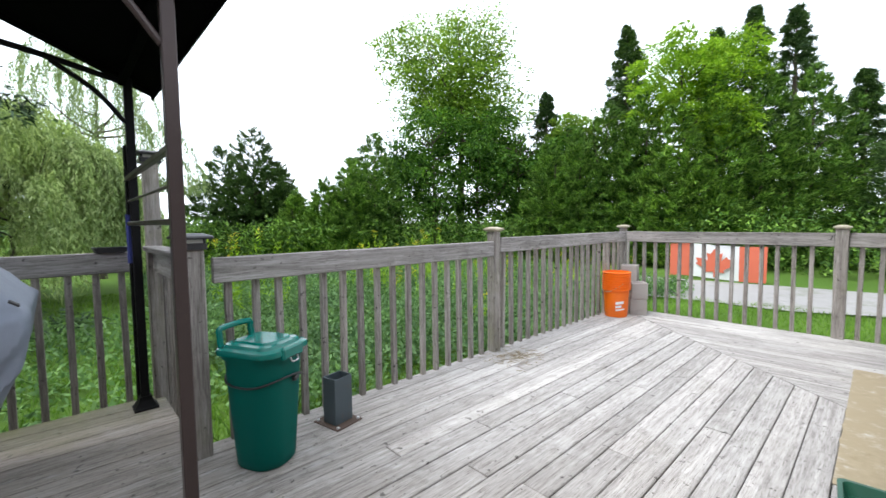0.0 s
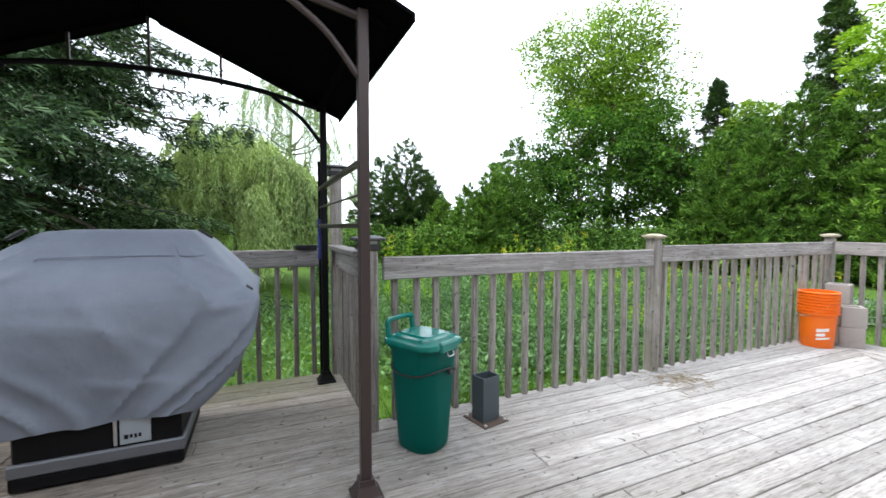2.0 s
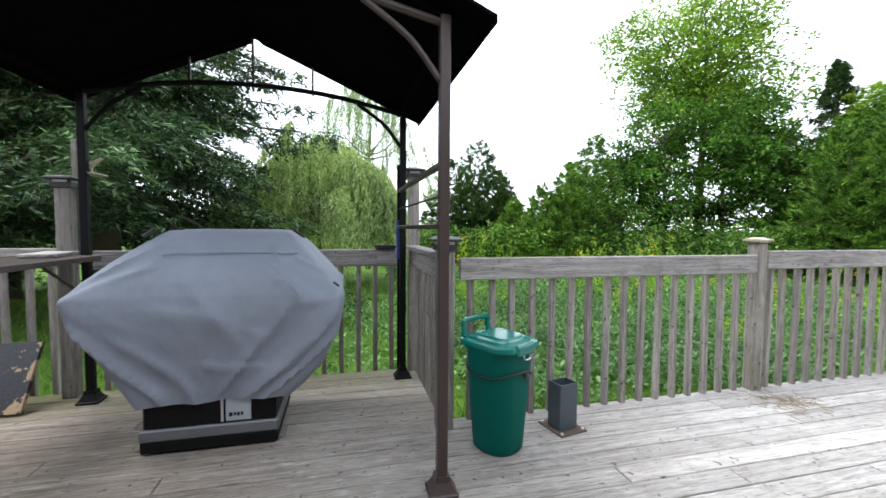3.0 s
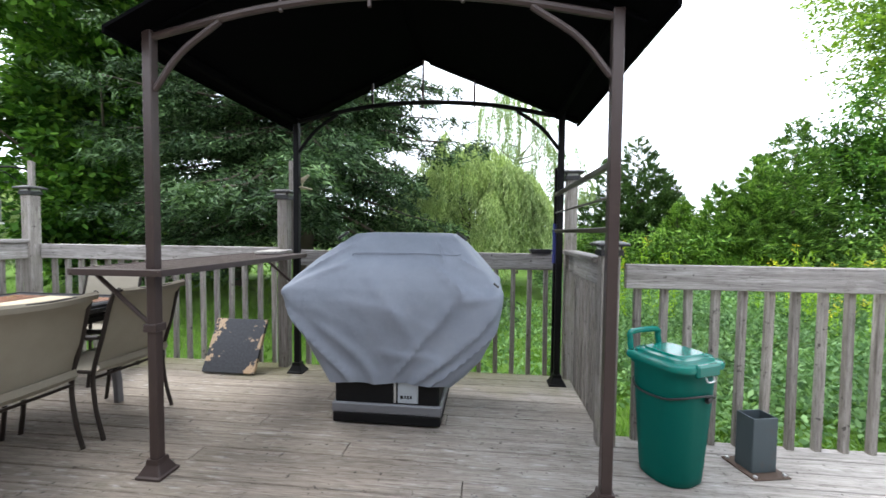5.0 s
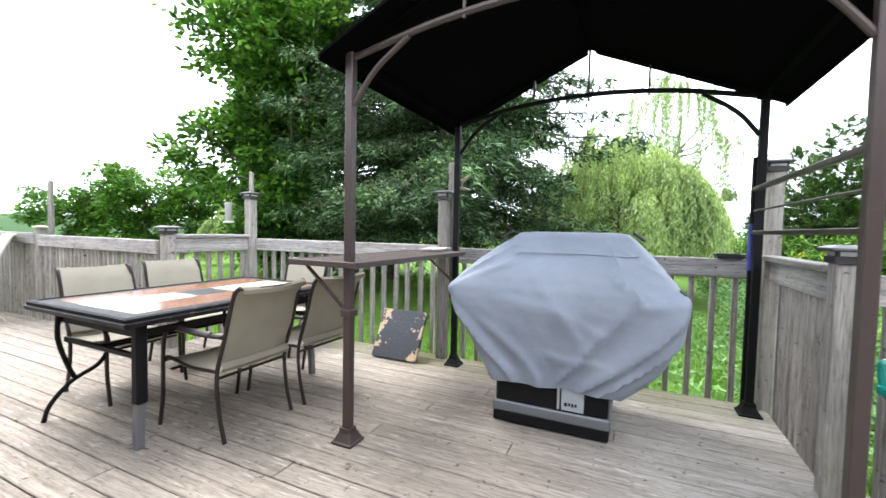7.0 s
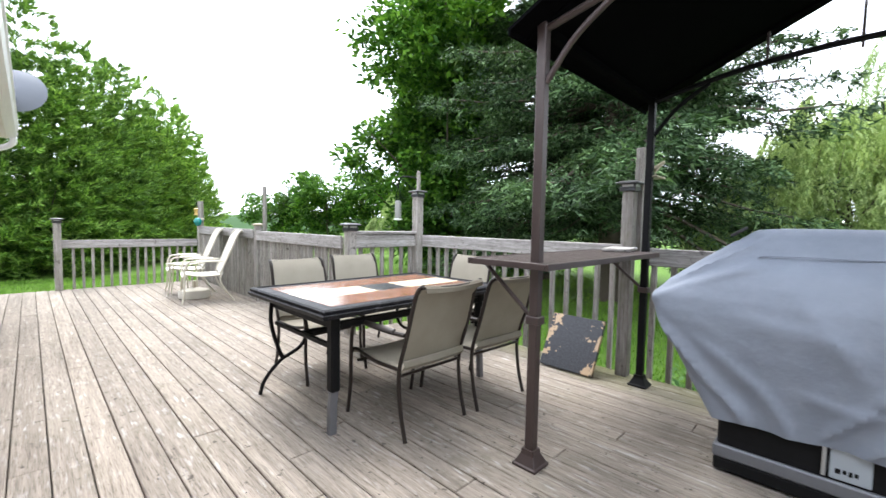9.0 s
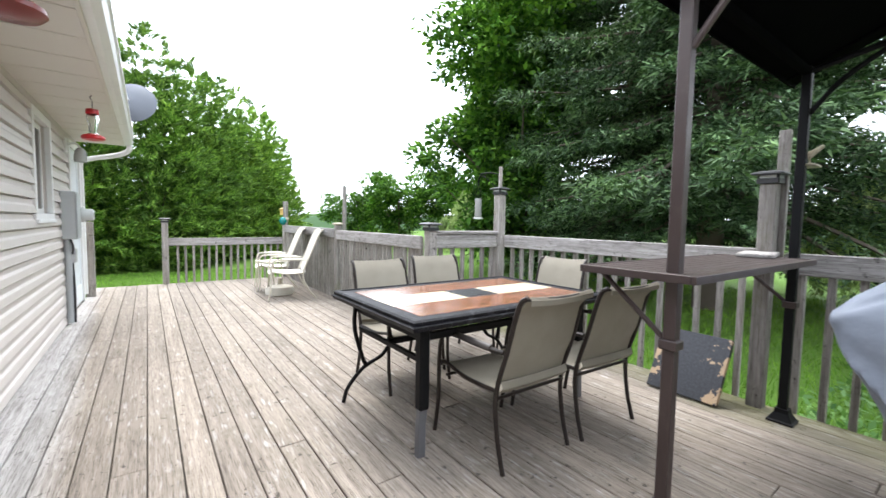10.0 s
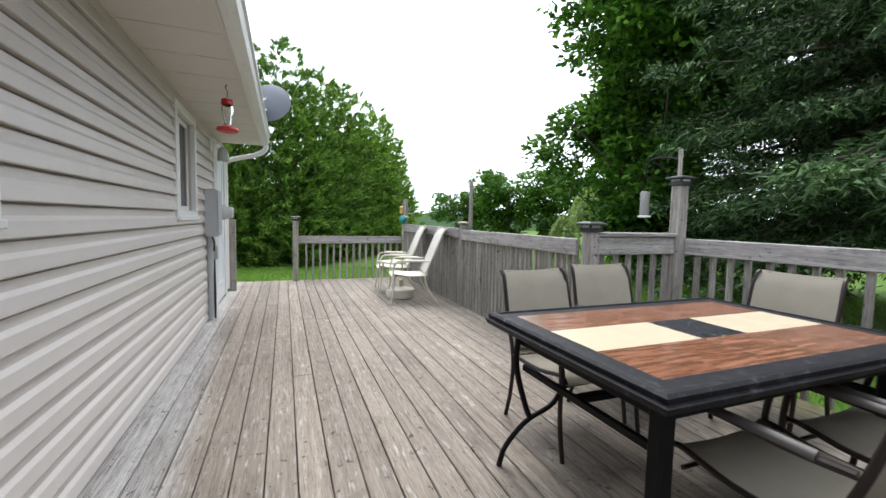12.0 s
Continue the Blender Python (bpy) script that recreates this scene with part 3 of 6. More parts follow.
part("door_handle", Form().tube(arc_pts([(HX - 0.012, y1 - 0.08, 1.0), (HX - 0.06, y1 - 0.08, 1.02), (HX - 0.06, y1 - 0.08, 1.14), (HX - 0.012, y1 - 0.08, 1.16)], 5), 0.008), STEEL, leaf, "", True)

# ---- barbecue gazebo ----
GX0, GX1, GY0, GY1 = -2.8, -1.28, -1.21, 0.955
gaz = thing("barbecue_gazebo", (0, 0, 0), 0, "dark brown metal barbecue gazebo with a gabled roof shaded to black", "gazebo")
PT = 2.17
NORTH = {GX0: 0.985, GX1: 0.95}
for px in (GX0, GX1):
    for py in (GY0, NORTH[px]):
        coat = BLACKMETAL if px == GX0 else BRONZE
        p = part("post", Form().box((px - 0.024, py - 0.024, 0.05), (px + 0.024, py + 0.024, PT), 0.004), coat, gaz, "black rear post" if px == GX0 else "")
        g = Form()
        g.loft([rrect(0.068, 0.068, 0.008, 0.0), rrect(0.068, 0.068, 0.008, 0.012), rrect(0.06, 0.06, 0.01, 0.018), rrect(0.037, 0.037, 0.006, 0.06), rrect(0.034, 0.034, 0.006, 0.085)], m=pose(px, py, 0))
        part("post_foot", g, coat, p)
CY = (GY0 + GY1) / 2
RIDGE, EZ = 2.66, 2.135
for px in (GX0, GX1):
    arch = arc_pts([(px, GY0, PT - 0.03), (px, GY0 + 0.55, PT + 0.075), (px, CY, PT + 0.11), (px, NORTH[px] - 0.55, PT + 0.075), (px, NORTH[px], PT - 0.03)], 8)
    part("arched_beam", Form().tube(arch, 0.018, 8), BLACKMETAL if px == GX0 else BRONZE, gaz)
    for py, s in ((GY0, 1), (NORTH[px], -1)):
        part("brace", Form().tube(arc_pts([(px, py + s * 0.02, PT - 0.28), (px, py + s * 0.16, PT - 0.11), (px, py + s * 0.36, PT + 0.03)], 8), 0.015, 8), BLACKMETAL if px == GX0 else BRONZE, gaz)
        # rafters coloured black for the shadow they stand in
        part("gable_rafter", Form().tube([(px, py - s * 0.12, EZ - 0.02), (px, CY, RIDGE - 0.03)], 0.012, 8), ROOFSHADE, gaz)
    for dy in (-0.42, 0, 0.42):
        zt = RIDGE - 0.03 - abs(dy) * (RIDGE - EZ) / 1.22
        part("gable_strut", Form().box((px - 0.008, CY + dy - 0.008, PT + 0.06), (px + 0.008, CY + dy + 0.008, zt), 0.002), BRONZE, gaz)
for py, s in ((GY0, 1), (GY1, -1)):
    # side beams also carry the roof's shade as colour
    part("side_beam", Form().box((GX0, py - 0.02, PT - 0.05), (GX1, py + 0.02, PT - 0.01), 0.003), ROOFSHADE, gaz)
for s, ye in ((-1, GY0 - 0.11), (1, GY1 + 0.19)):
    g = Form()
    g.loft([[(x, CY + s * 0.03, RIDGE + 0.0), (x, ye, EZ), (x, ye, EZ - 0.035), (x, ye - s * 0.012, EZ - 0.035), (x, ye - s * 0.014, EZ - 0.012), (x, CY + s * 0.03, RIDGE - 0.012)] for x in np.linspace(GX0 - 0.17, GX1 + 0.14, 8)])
    # sheet is as black as its shaded underside looks
    part("roof_panel", g, ROOFSHADE, gaz)
part("ridge_cap", Form().loft([[(x, CY - 0.12, RIDGE - 0.03), (x, CY, RIDGE + 0.02), (x, CY + 0.12, RIDGE - 0.03), (x, CY, RIDGE + 0.012)] for x in (GX0 - 0.12, GX1 + 0.17)]), ROOFSHADE, gaz)
for zb, r in ((1.53, 0.014), (1.385, 0.006), (1.24, 0.013)):
    part("rack_bar", Form().box((GX0, GY1 - r, zb - r), (GX1, GY1 + r, zb + r), 0.003), BRONZE, gaz)
sh = part("side_shelf", Form().box((-2.735, -1.58, 1.0), (-1.185, -1.562, 1.032), 0.002), BRONZE, gaz, "dark slatted metal side shelf")
part("shelf_edge", Form().box((-2.735, -1.108, 1.0), (-1.185, -1.09, 1.032), 0.002), BRONZE, sh)
for xa in (-2.735, -1.205):
    part("shelf_edge", Form().box((xa, -1.561, 1.0), (xa + 0.02, -1.109, 1.032), 0.002), BRONZE, sh)
for k in range(9):
    part("slat", Form().box((-2.714, -1.558 + 0.05 * k, 1.018), (-1.206, -1.512 + 0.05 * k, 1.029), 0.002), BRONZE, sh)
for px in (GX0, GX1):
    part("shelf_bracket", Form().tube([(px, GY0 - 0.02, 0.75), (px, -1.53, 1.0)], 0.011, 8), BRONZE, sh)
    part("clamp", Form().box((px - 0.035, GY0 - 0.035, 0.72), (px + 0.035, GY0 + 0.035, 0.76), 0.004), BRONZE, sh)


# ---- things on the deck ----
COVER, _nt, _out = nodes_of("grey_cover_cloth")
_v = put_coords(_nt)
_n1, _n2, _n3 = put_noise(_nt, _v, 420, 2, 0.5), put_noise(_nt, _v, 2.2, 6, 0.65), put_noise(_nt, _v, 11, 5, 0.6)
_c = put_ramp(_nt, _n2, [(0.3, (0.187, 0.211, 0.263)), (0.7, (0.245, 0.276, 0.336))])
_c = put_mix(_nt, put_ramp(_nt, _n3, [(0.62, (0, 0, 0)), (0.8, (0.5, 0.5, 0.5))]), _c, (0.283, 0.308, 0.352))
_h = put_math(_nt, "ADD", put_math(_nt, "MULTIPLY", _n1, 0.12), _n3)
put_bsdf(_nt, _out, _c, 0.62, 0, _h, 0.5, 0.012, 0.35)


# creases of the cover: across and up at both ends, height, width
CREASES = [(0.62, 0.88, 0.1, 0.34, 0.02, 0.05), (0.9, 0.78, 0.45, 0.3, 0.026, 0.06), (0.98, 0.66, 0.7, 0.3, 0.02, 0.05), (-0.95, 0.72, -0.62, 0.3, 0.026, 0.06), (-0.7, 0.6, -0.2, 0.3, 0.018, 0.05),
           (-0.2, 1.0, 0.05, 0.72, 0.012, 0.04), (0.05, 0.72, 0.3, 0.5, 0.012, 0.05), (0.5, 1.02, 0.66, 0.86, 0.02, 0.04), (0.66, 0.86, 1.0, 0.9, 0.016, 0.03), (-0.5, 1.02, -0.95, 0.86, 0.018, 0.035),
           (-0.35, 0.8, 0.4, 0.66, 0.009, 0.05), (-0.62, 1.2, -0.9, 0.95, 0.014, 0.03), (0.55, 1.2, 0.62, 1.02, 0.014, 0.03), (0.75, 1.1, 1.0, 0.96, 0.012, 0.02), (-0.1, 0.5, 0.5, 0.42, 0.012, 0.04)]


def barbecue():
    t = thing("barbecue_grill", (0, 0, 0), 0, "black barbecue grill base showing under its cover", "barbecue")
    x0, x1, y0, y1 = -2.52, -1.93, -0.54, 0.13
    part("cabinet", Form().box((x0, y0, 0.09), (x1, y1, 0.5), 0.012), BLACKMETAL, t)
    strip = plain_mat("grey_steel_strip", (0.12, 0.125, 0.14), (0.16, 0.165, 0.18), 0.45, 0.3)
    part("lower_shelf", Form().box((x0 - 0.01, y0 - 0.015, 0.075), (x1 + 0.02, y1 + 0.015, 0.14), 0.008), strip, t, "grey steel strip")
    part("base_frame", Form().box((x0, y0 - 0.01, 0.012), (x1 + 0.015, y1 + 0.01, 0.075), 0.006), BLACKMETAL, t)
    plate = plain_mat("pale_grey_plate", (0.3, 0.34, 0.38), (0.38, 0.42, 0.46), 0.35, 0.2)
    p = part("door_plate", Form().box((x1 + 0.001, -0.13, 0.15), (x1 + 0.012, 0.0, 0.36), 0.004), plate, t, "pale grey name plate with a dark mark")
    g = Form()
    for k, (a, b) in enumerate(((-0.112, -0.094), (-0.088, -0.076), (-0.07, -0.058), (-0.052, -0.04))):
        g.box((x1 + 0.012, a, 0.178 + 0.004 * (k % 2)), (x1 + 0.0135, b, 0.2), 0.0005)
    part("mark", g, BLACKMETAL, p)
    part("trim_strip", Form().box((x1 + 0.001, -0.155, 0.15), (x1 + 0.014, -0.14, 0.36), 0.003), STEEL, t)
    for yy in (y0 + 0.05, y1 - 0.05):
        for xx in (x0 + 0.05, x1 - 0.05):
            part("foot", Form().lathe([(0.02, 0.0), (0.022, 0.004), (0.02, 0.014)], 10, (xx, yy, 0)), BLACKMETAL, t)
    part("side_handle", Form().tube(arc_pts([(-2.2, 0.14, 0.48), (-2.2, 0.34, 0.46), (-2.2, 0.36, 0.4), (-2.2, 0.34, 0.34)], 5), 0.022), BLACKMETAL, t, "", True)
    c = thing("barbecue_cover", (0, 0, 0), 0, "grey cloth cover draped over the barbecue", "cover")
    lev = [(0.275, -2.56, -1.885, -0.575, 0.2), (0.35, -2.58, -1.87, -0.615, 0.29), (0.45, -2.6, -1.855, -0.68, 0.39), (0.62, -2.64, -1.84, -0.75, 0.465), (0.8, -2.66, -1.835, -0.84, 0.505), (0.87, -2.66, -1.84, -0.86, 0.51), (0.94, -2.64, -1.86, -0.8, 0.45), (1.04, -2.6, -1.9, -0.68, 0.365), (1.13, -2.56, -1.965, -0.56, 0.285), (1.19, -2.52, -2.03, -0.485, 0.225), (1.212, -2.48, -2.08, -0.455, 0.195), (1.218, -2.4, -2.16, -0.36, 0.11)]
    zs = np.concatenate((np.linspace(0.275, 1.13, 64), np.linspace(1.15, 1.218, 9)))
    cols = np.array(lev)
    rings, n = [], 200
    for z in zs:
        x0, x1, y0, y1 = (np.interp(z, cols[:, 0], cols[:, k]) for k in (1, 2, 3, 4))
        ring = []
        for k in range(n):
            # once round a square with eased corners
            q = 8.0 * k / n
            e, w = int(q // 2) % 4, q % 2 - 1
            u, v = ((1, w), (-w, 1), (-1, -w), (w, -1))[e]
            ease = (abs(u) ** 14 + abs(v) ** 14) ** (-1 / 14)
            ux, uy = u * ease, v * ease
            ca, sa = ux, uy
            side_k = min(1.0, max(0.0, (abs(ux) - 0.72) / 0.26))
            fold = (0.008 + 0.008 * side_k) * noise.noise((ux * 1.3, uy * 1.6, z * 1.8)) + 0.004 * noise.noise((uy * 7 + z * 4, ux * 7, z * 7))
            for y0c, z0c, y1c, z1c, amp, wid in CREASES:
                # signed distance from the crease, with a softer fall on one side
                dy, dz = y1c - y0c, z1c - z0c
                run = math.hypot(dy, dz)
                s = ((uy - y0c) * dy + (z - z0c) * dz) / run
                d = ((uy - y0c) * dz - (z - z0c) * dy) / run + 0.05 * noise.noise((uy * 2.6, z * 3.2, amp * 90))
                if -0.1 < s < run + 0.1:
                    end = min(1.0, max(0.0, (s + 0.1) / 0.14), max(0.0, (run + 0.1 - s) / 0.14))
                    fold += 1.1 * side_k * amp * end * math.exp(-((d / (wid * 1.2 if d > 0 else wid * 0.55)) ** 2))
            # the grill's front lip pushes the cloth out below a line that falls away to both sides
            lip = 1.035 - 0.17 * max(0.0, min(1.0, (abs(uy + 0.06) - 0.5) / 0.35))
            if ux > 0.6:
                fold += side_k * 0.03 / (1 + math.exp((z - lip) / 0.012)) * min(1.0, max(0.0, (z - 0.45) / 0.3)) - 0.01 * side_k
            fold *= min(1.0, (1.22 - z) / 0.1 + 0.15)
            x = (x0 + x1) / 2 + ux * ((x1 - x0) / 2 + fold)
            y = (y0 + y1) / 2 + uy * ((y1 - y0) / 2 + fold)
            zz = z + (0.03 * noise.noise((ca * 2.3, sa * 2.3, 5)) + 0.014 * math.sin(4 * uy + ux)) * max(0, 1 - (z - 0.275) / 0.25) - 0.01 * max(0, noise.noise((ux * 2, uy * 3, 8))) * (z > 1.15)
            ring.append((x, y, zz))
        rings.append(ring)
    part("cloth", Form().loft(rings, (False, True)), COVER, c, "", True)
    part("seam", Form().tube(arc_pts([(-1.93, -0.42, 1.062), (-1.928, -0.38, 1.088), (-1.93, 0.0, 1.09), (-1.932, 0.2, 1.083), (-1.93, 0.26, 1.088)], 6), 0.0035, 6), COVER, c, "stitched seam", True)
    for ys, s in ((-0.5, -1), (0.24, 1)):
        part("strap", Form().box((-0.016, -0.04, -0.008), (0.016, 0.04, 0.008), 0.004, pose(-2.02, ys + 0.015 * s, 1.197, -35 * s, 0, 10)), LAMPBLACK, c, "black cloth strap")
    part("strap", Form().box((-0.008, -0.02, -0.005), (0.008, 0.02, 0.005), 0.002, pose(-1.845, 0.47, 0.915, -40, 20, 0)), LAMPBLACK, c)


barbecue()


def green_bin():
    body = plain_mat("green_bin_plastic", (0.0, 0.085, 0.066), (0.0, 0.1, 0.08), 0.5, 0, 16, 0.05, 0.12, (0.0, 0.06, 0.048), 5, 0.3)
    lidm = plain_mat("green_lid_plastic", (0.001, 0.14, 0.112), (0.003, 0.17, 0.136), 0.2, 0, 16, 0.05, 0.4)
    t = thing("green_bin", (-1.61, 1.36, 0), 28, "green plastic kitchen-waste bin with a handled lid", "bin")
    rings = []
    for z, hx, hy in ((0.0, 0.125, 0.118), (0.012, 0.133, 0.126), (0.05, 0.136, 0.129), (0.3, 0.15, 0.142), (0.52, 0.163, 0.15), (0.565, 0.166, 0.152), (0.567, 0.176, 0.162), (0.59, 0.177, 0.163)):
        rings.append(rrect(hx, hy, 0.105, z, 9))
    part("body", Form().loft(rings), body, t, "", True)
    lid = part("lid", Form().loft([rrect(0.182, 0.168, 0.075, 0.585, 7), rrect(0.184, 0.17, 0.075, 0.6, 7), rrect(0.178, 0.164, 0.07, 0.612, 7), rrect(0.15, 0.138, 0.06, 0.618, 7), rrect(0.143, 0.13, 0.055, 0.632, 7), rrect(0.115, 0.1, 0.05, 0.636, 7), rrect(0.108, 0.093, 0.045, 0.645, 7)]), lidm, t, "glossy lighter green lid", True)
    part("lid_lip", Form().box((0.165, -0.075, 0.56), (0.195, 0.075, 0.622), 0.01), lidm, lid)
    part("latch", Form().tube(arc_pts([(0.192, -0.025, 0.565), (0.2, -0.02, 0.545), (0.2, 0.02, 0.545), (0.192, 0.025, 0.565)], 5), 0.004, 6), STEEL, lid)
    h = Form()
    h.tube(arc_pts([(-0.165, -0.105, 0.58), (-0.18, -0.1, 0.66), (-0.18, -0.085, 0.7), (-0.18, 0.085, 0.7), (-0.18, 0.1, 0.66), (-0.165, 0.105, 0.58)], 6), 0.016, 8)
    part("handle", h, lidm, t, "", True)
    cord = [(math.copysign(abs(math.cos(a)) ** 0.75, math.cos(a)) * 0.172, math.copysign(abs(math.sin(a)) ** 0.75, math.sin(a)) * 0.158, 0.44 + 0.025 * math.cos(a * 2) - 0.02 * math.sin(a)) for a in np.linspace(0, 6.283, 40)]
    part("bungee_cord", Form().tube(cord, 0.0055, 6), LAMPBLACK, t, "black cord round the bin", True)
    for a in (0.2, 1.2):
        part("cord_hook", Form().box((-0.01, -0.02, -0.012), (0.012, 0.02, 0.012), 0.005, pose(0.172 * math.cos(a), 0.158 * math.sin(a), 0.44, 0, 0, math.degrees(a))), LAMPBLACK, t)


green_bin()


def umbrella_foot():
    m = plain_mat("blue_grey_paint", (0.05, 0.068, 0.078), (0.085, 0.11, 0.125), 0.5, 0.1, 25, 0.2, 0.4, (0.12, 0.07, 0.04), 7, 0.5)
    t = thing("steel_post_base", (-1.715, 1.83, 0.0), 12, "blue-grey square steel tube on a rusty plate", "post base")
    part("plate", Form().box((-0.11, -0.1, 0), (0.11, 0.1, 0.008), 0.002), plain_mat("rusty_plate", (0.06, 0.05, 0.045), (0.13, 0.08, 0.055), 0.8, 0.2, 12, 0.4), t, "rusty steel plate")
    w, d, h = 0.055, 0.068, 0.29
    g = Form()
    for lo, hi in (((-w, -d), (-w + 0.006, d)), ((w - 0.006, -d), (w, d)), ((-w + 0.006, -d), (w - 0.006, -d + 0.006)), ((-w + 0.006, d - 0.006), (w - 0.006, d))):
        g.box((*lo, 0.008), (*hi, h), 0.002)
    part("tube", g, m, t)
    for sx, sy in ((-1, -1), (1, -1), (1, 1), (-1, 1)):
        part("bolt", Form().lathe([(0.01, 0.008), (0.01, 0.016), (0.006, 0.019)], 6, (sx * 0.09, sy * 0.08, 0)), STEEL, t)


umbrella_foot()

ORANGE = plain_mat("orange_plastic", (0.86, 0.15, 0.004), (0.92, 0.18, 0.006), 0.38, 0, 10, 0.04)
BX, BY = -1.77, 5.85
for k in range(8):
    b = thing("plastic_bucket", (BX, BY, 0.001 + k * 0.03), 37 * k, "bright orange plastic bucket nested in a stack" if k else "bright orange plastic bucket under a nested stack", "bucket", "stack of orange buckets")
    g = Form()
    g.lathe([(0.132, 0.0), (0.135, 0.006), (0.152, 0.31), (0.157, 0.313), (0.157, 0.32), (0.153, 0.323), (0.154, 0.346), (0.174, 0.35), (0.174, 0.36), (0.164, 0.366), (0.15, 0.366), (0.148, 0.34), (0.13, 0.012), (0.02, 0.01)], 28)
    bo = part("body", g, ORANGE, b, "", True)
    if k in (0, 4):
        part("wire_handle", Form().tube([(0.163 * math.cos(a), 0.163 * math.sin(a), 0.33 - 0.13 * math.sin(a)) for a in np.linspace(0, math.pi, 18)], 0.003, 5), STEEL, b, "", True)
    if k == 0:
        g = Form()
        for low, high, arc in ((0.165, 0.2, 8), (0.12, 0.15, 6), (0.085, 0.105, 9)):
            turns = [-1.2 + 0.1 * i for i in range(arc)]
            g.loft([[((0.137 + 0.055 * z) * math.cos(a), (0.137 + 0.055 * z) * math.sin(a), z + 0.02 * (a + 1.2)) for z in (low, high)] for a in turns], (False, False), False)
        part("print", g, WHITE, b, "white printed mark")
CONC = plain_mat("concrete_block_grey", (0.27, 0.25, 0.235), (0.42, 0.39, 0.37), 0.9, 0, 38, 0.7, 0.2, (0.2, 0.18, 0.16), 5, 0.5)


def block(x, y, z, rz):
    t = thing("concrete_block", (x, y, z), rz, "grey hollow concrete block in a small stack", "block", "stack of concrete blocks")
    g = Form()
    for lo, hi in (((-0.1, -0.1), (0.1, -0.065)), ((-0.1, 0.065), (0.1, 0.1)), ((-0.1, -0.065), (-0.065, 0.065)), ((0.065, -0.065), (0.1, 0.065))):
        g.box((*lo, 0), (*hi, 0.208), 0.004)
    part("body", g, CONC, t)


for z in (0, 0.21):
    block(-1.62, 6.15, z, 30 + 6 * (z > 0))
for z in (0, 0.21):
    block(-1.79, 6.29, z, 4)
block(-1.78, 6.285, 0.42, 14)


# ---- dining set ----
TX0, TX1, TY0, TY1, TZ = -2.14, -0.592, -3.075, -2.05, 0.742
EDGE = plain_mat("dark_slate_edge", (0.005, 0.005, 0.006), (0.02, 0.02, 0.024), 0.55, 0.0, 90, 0.5, 0.15, (0.11, 0.11, 0.122), 30, 0.6)
_tb, _nt, _out = nodes_of("brown_tile")
_v = put_coords(_nt, (5, 48, 48), 17)
_a1 = put_noise(_nt, _v, 1.0, 7, 0.7)
_c = put_ramp(_nt, _a1, [(0.32, (0.06, 0.022, 0.012)), (0.5, (0.19, 0.08, 0.045)), (0.68, (0.33, 0.165, 0.1))])
put_bsdf(_nt, _out, _c, 0.16, 0, _a1, 0.06, 0.002, 0.6)
TILE_B = _tb
TILE_C = plain_mat("cream_tile", (0.5, 0.42, 0.29), (0.62, 0.53, 0.39), 0.24, 0, 22, 0.05, 0.55)
TILE_K = plain_mat("black_marble_tile", (0.006, 0.006, 0.008), (0.03, 0.031, 0.036), 0.3, 0, 40, 0.05, 0.3, (0.2, 0.205, 0.22), 34, 0.9)


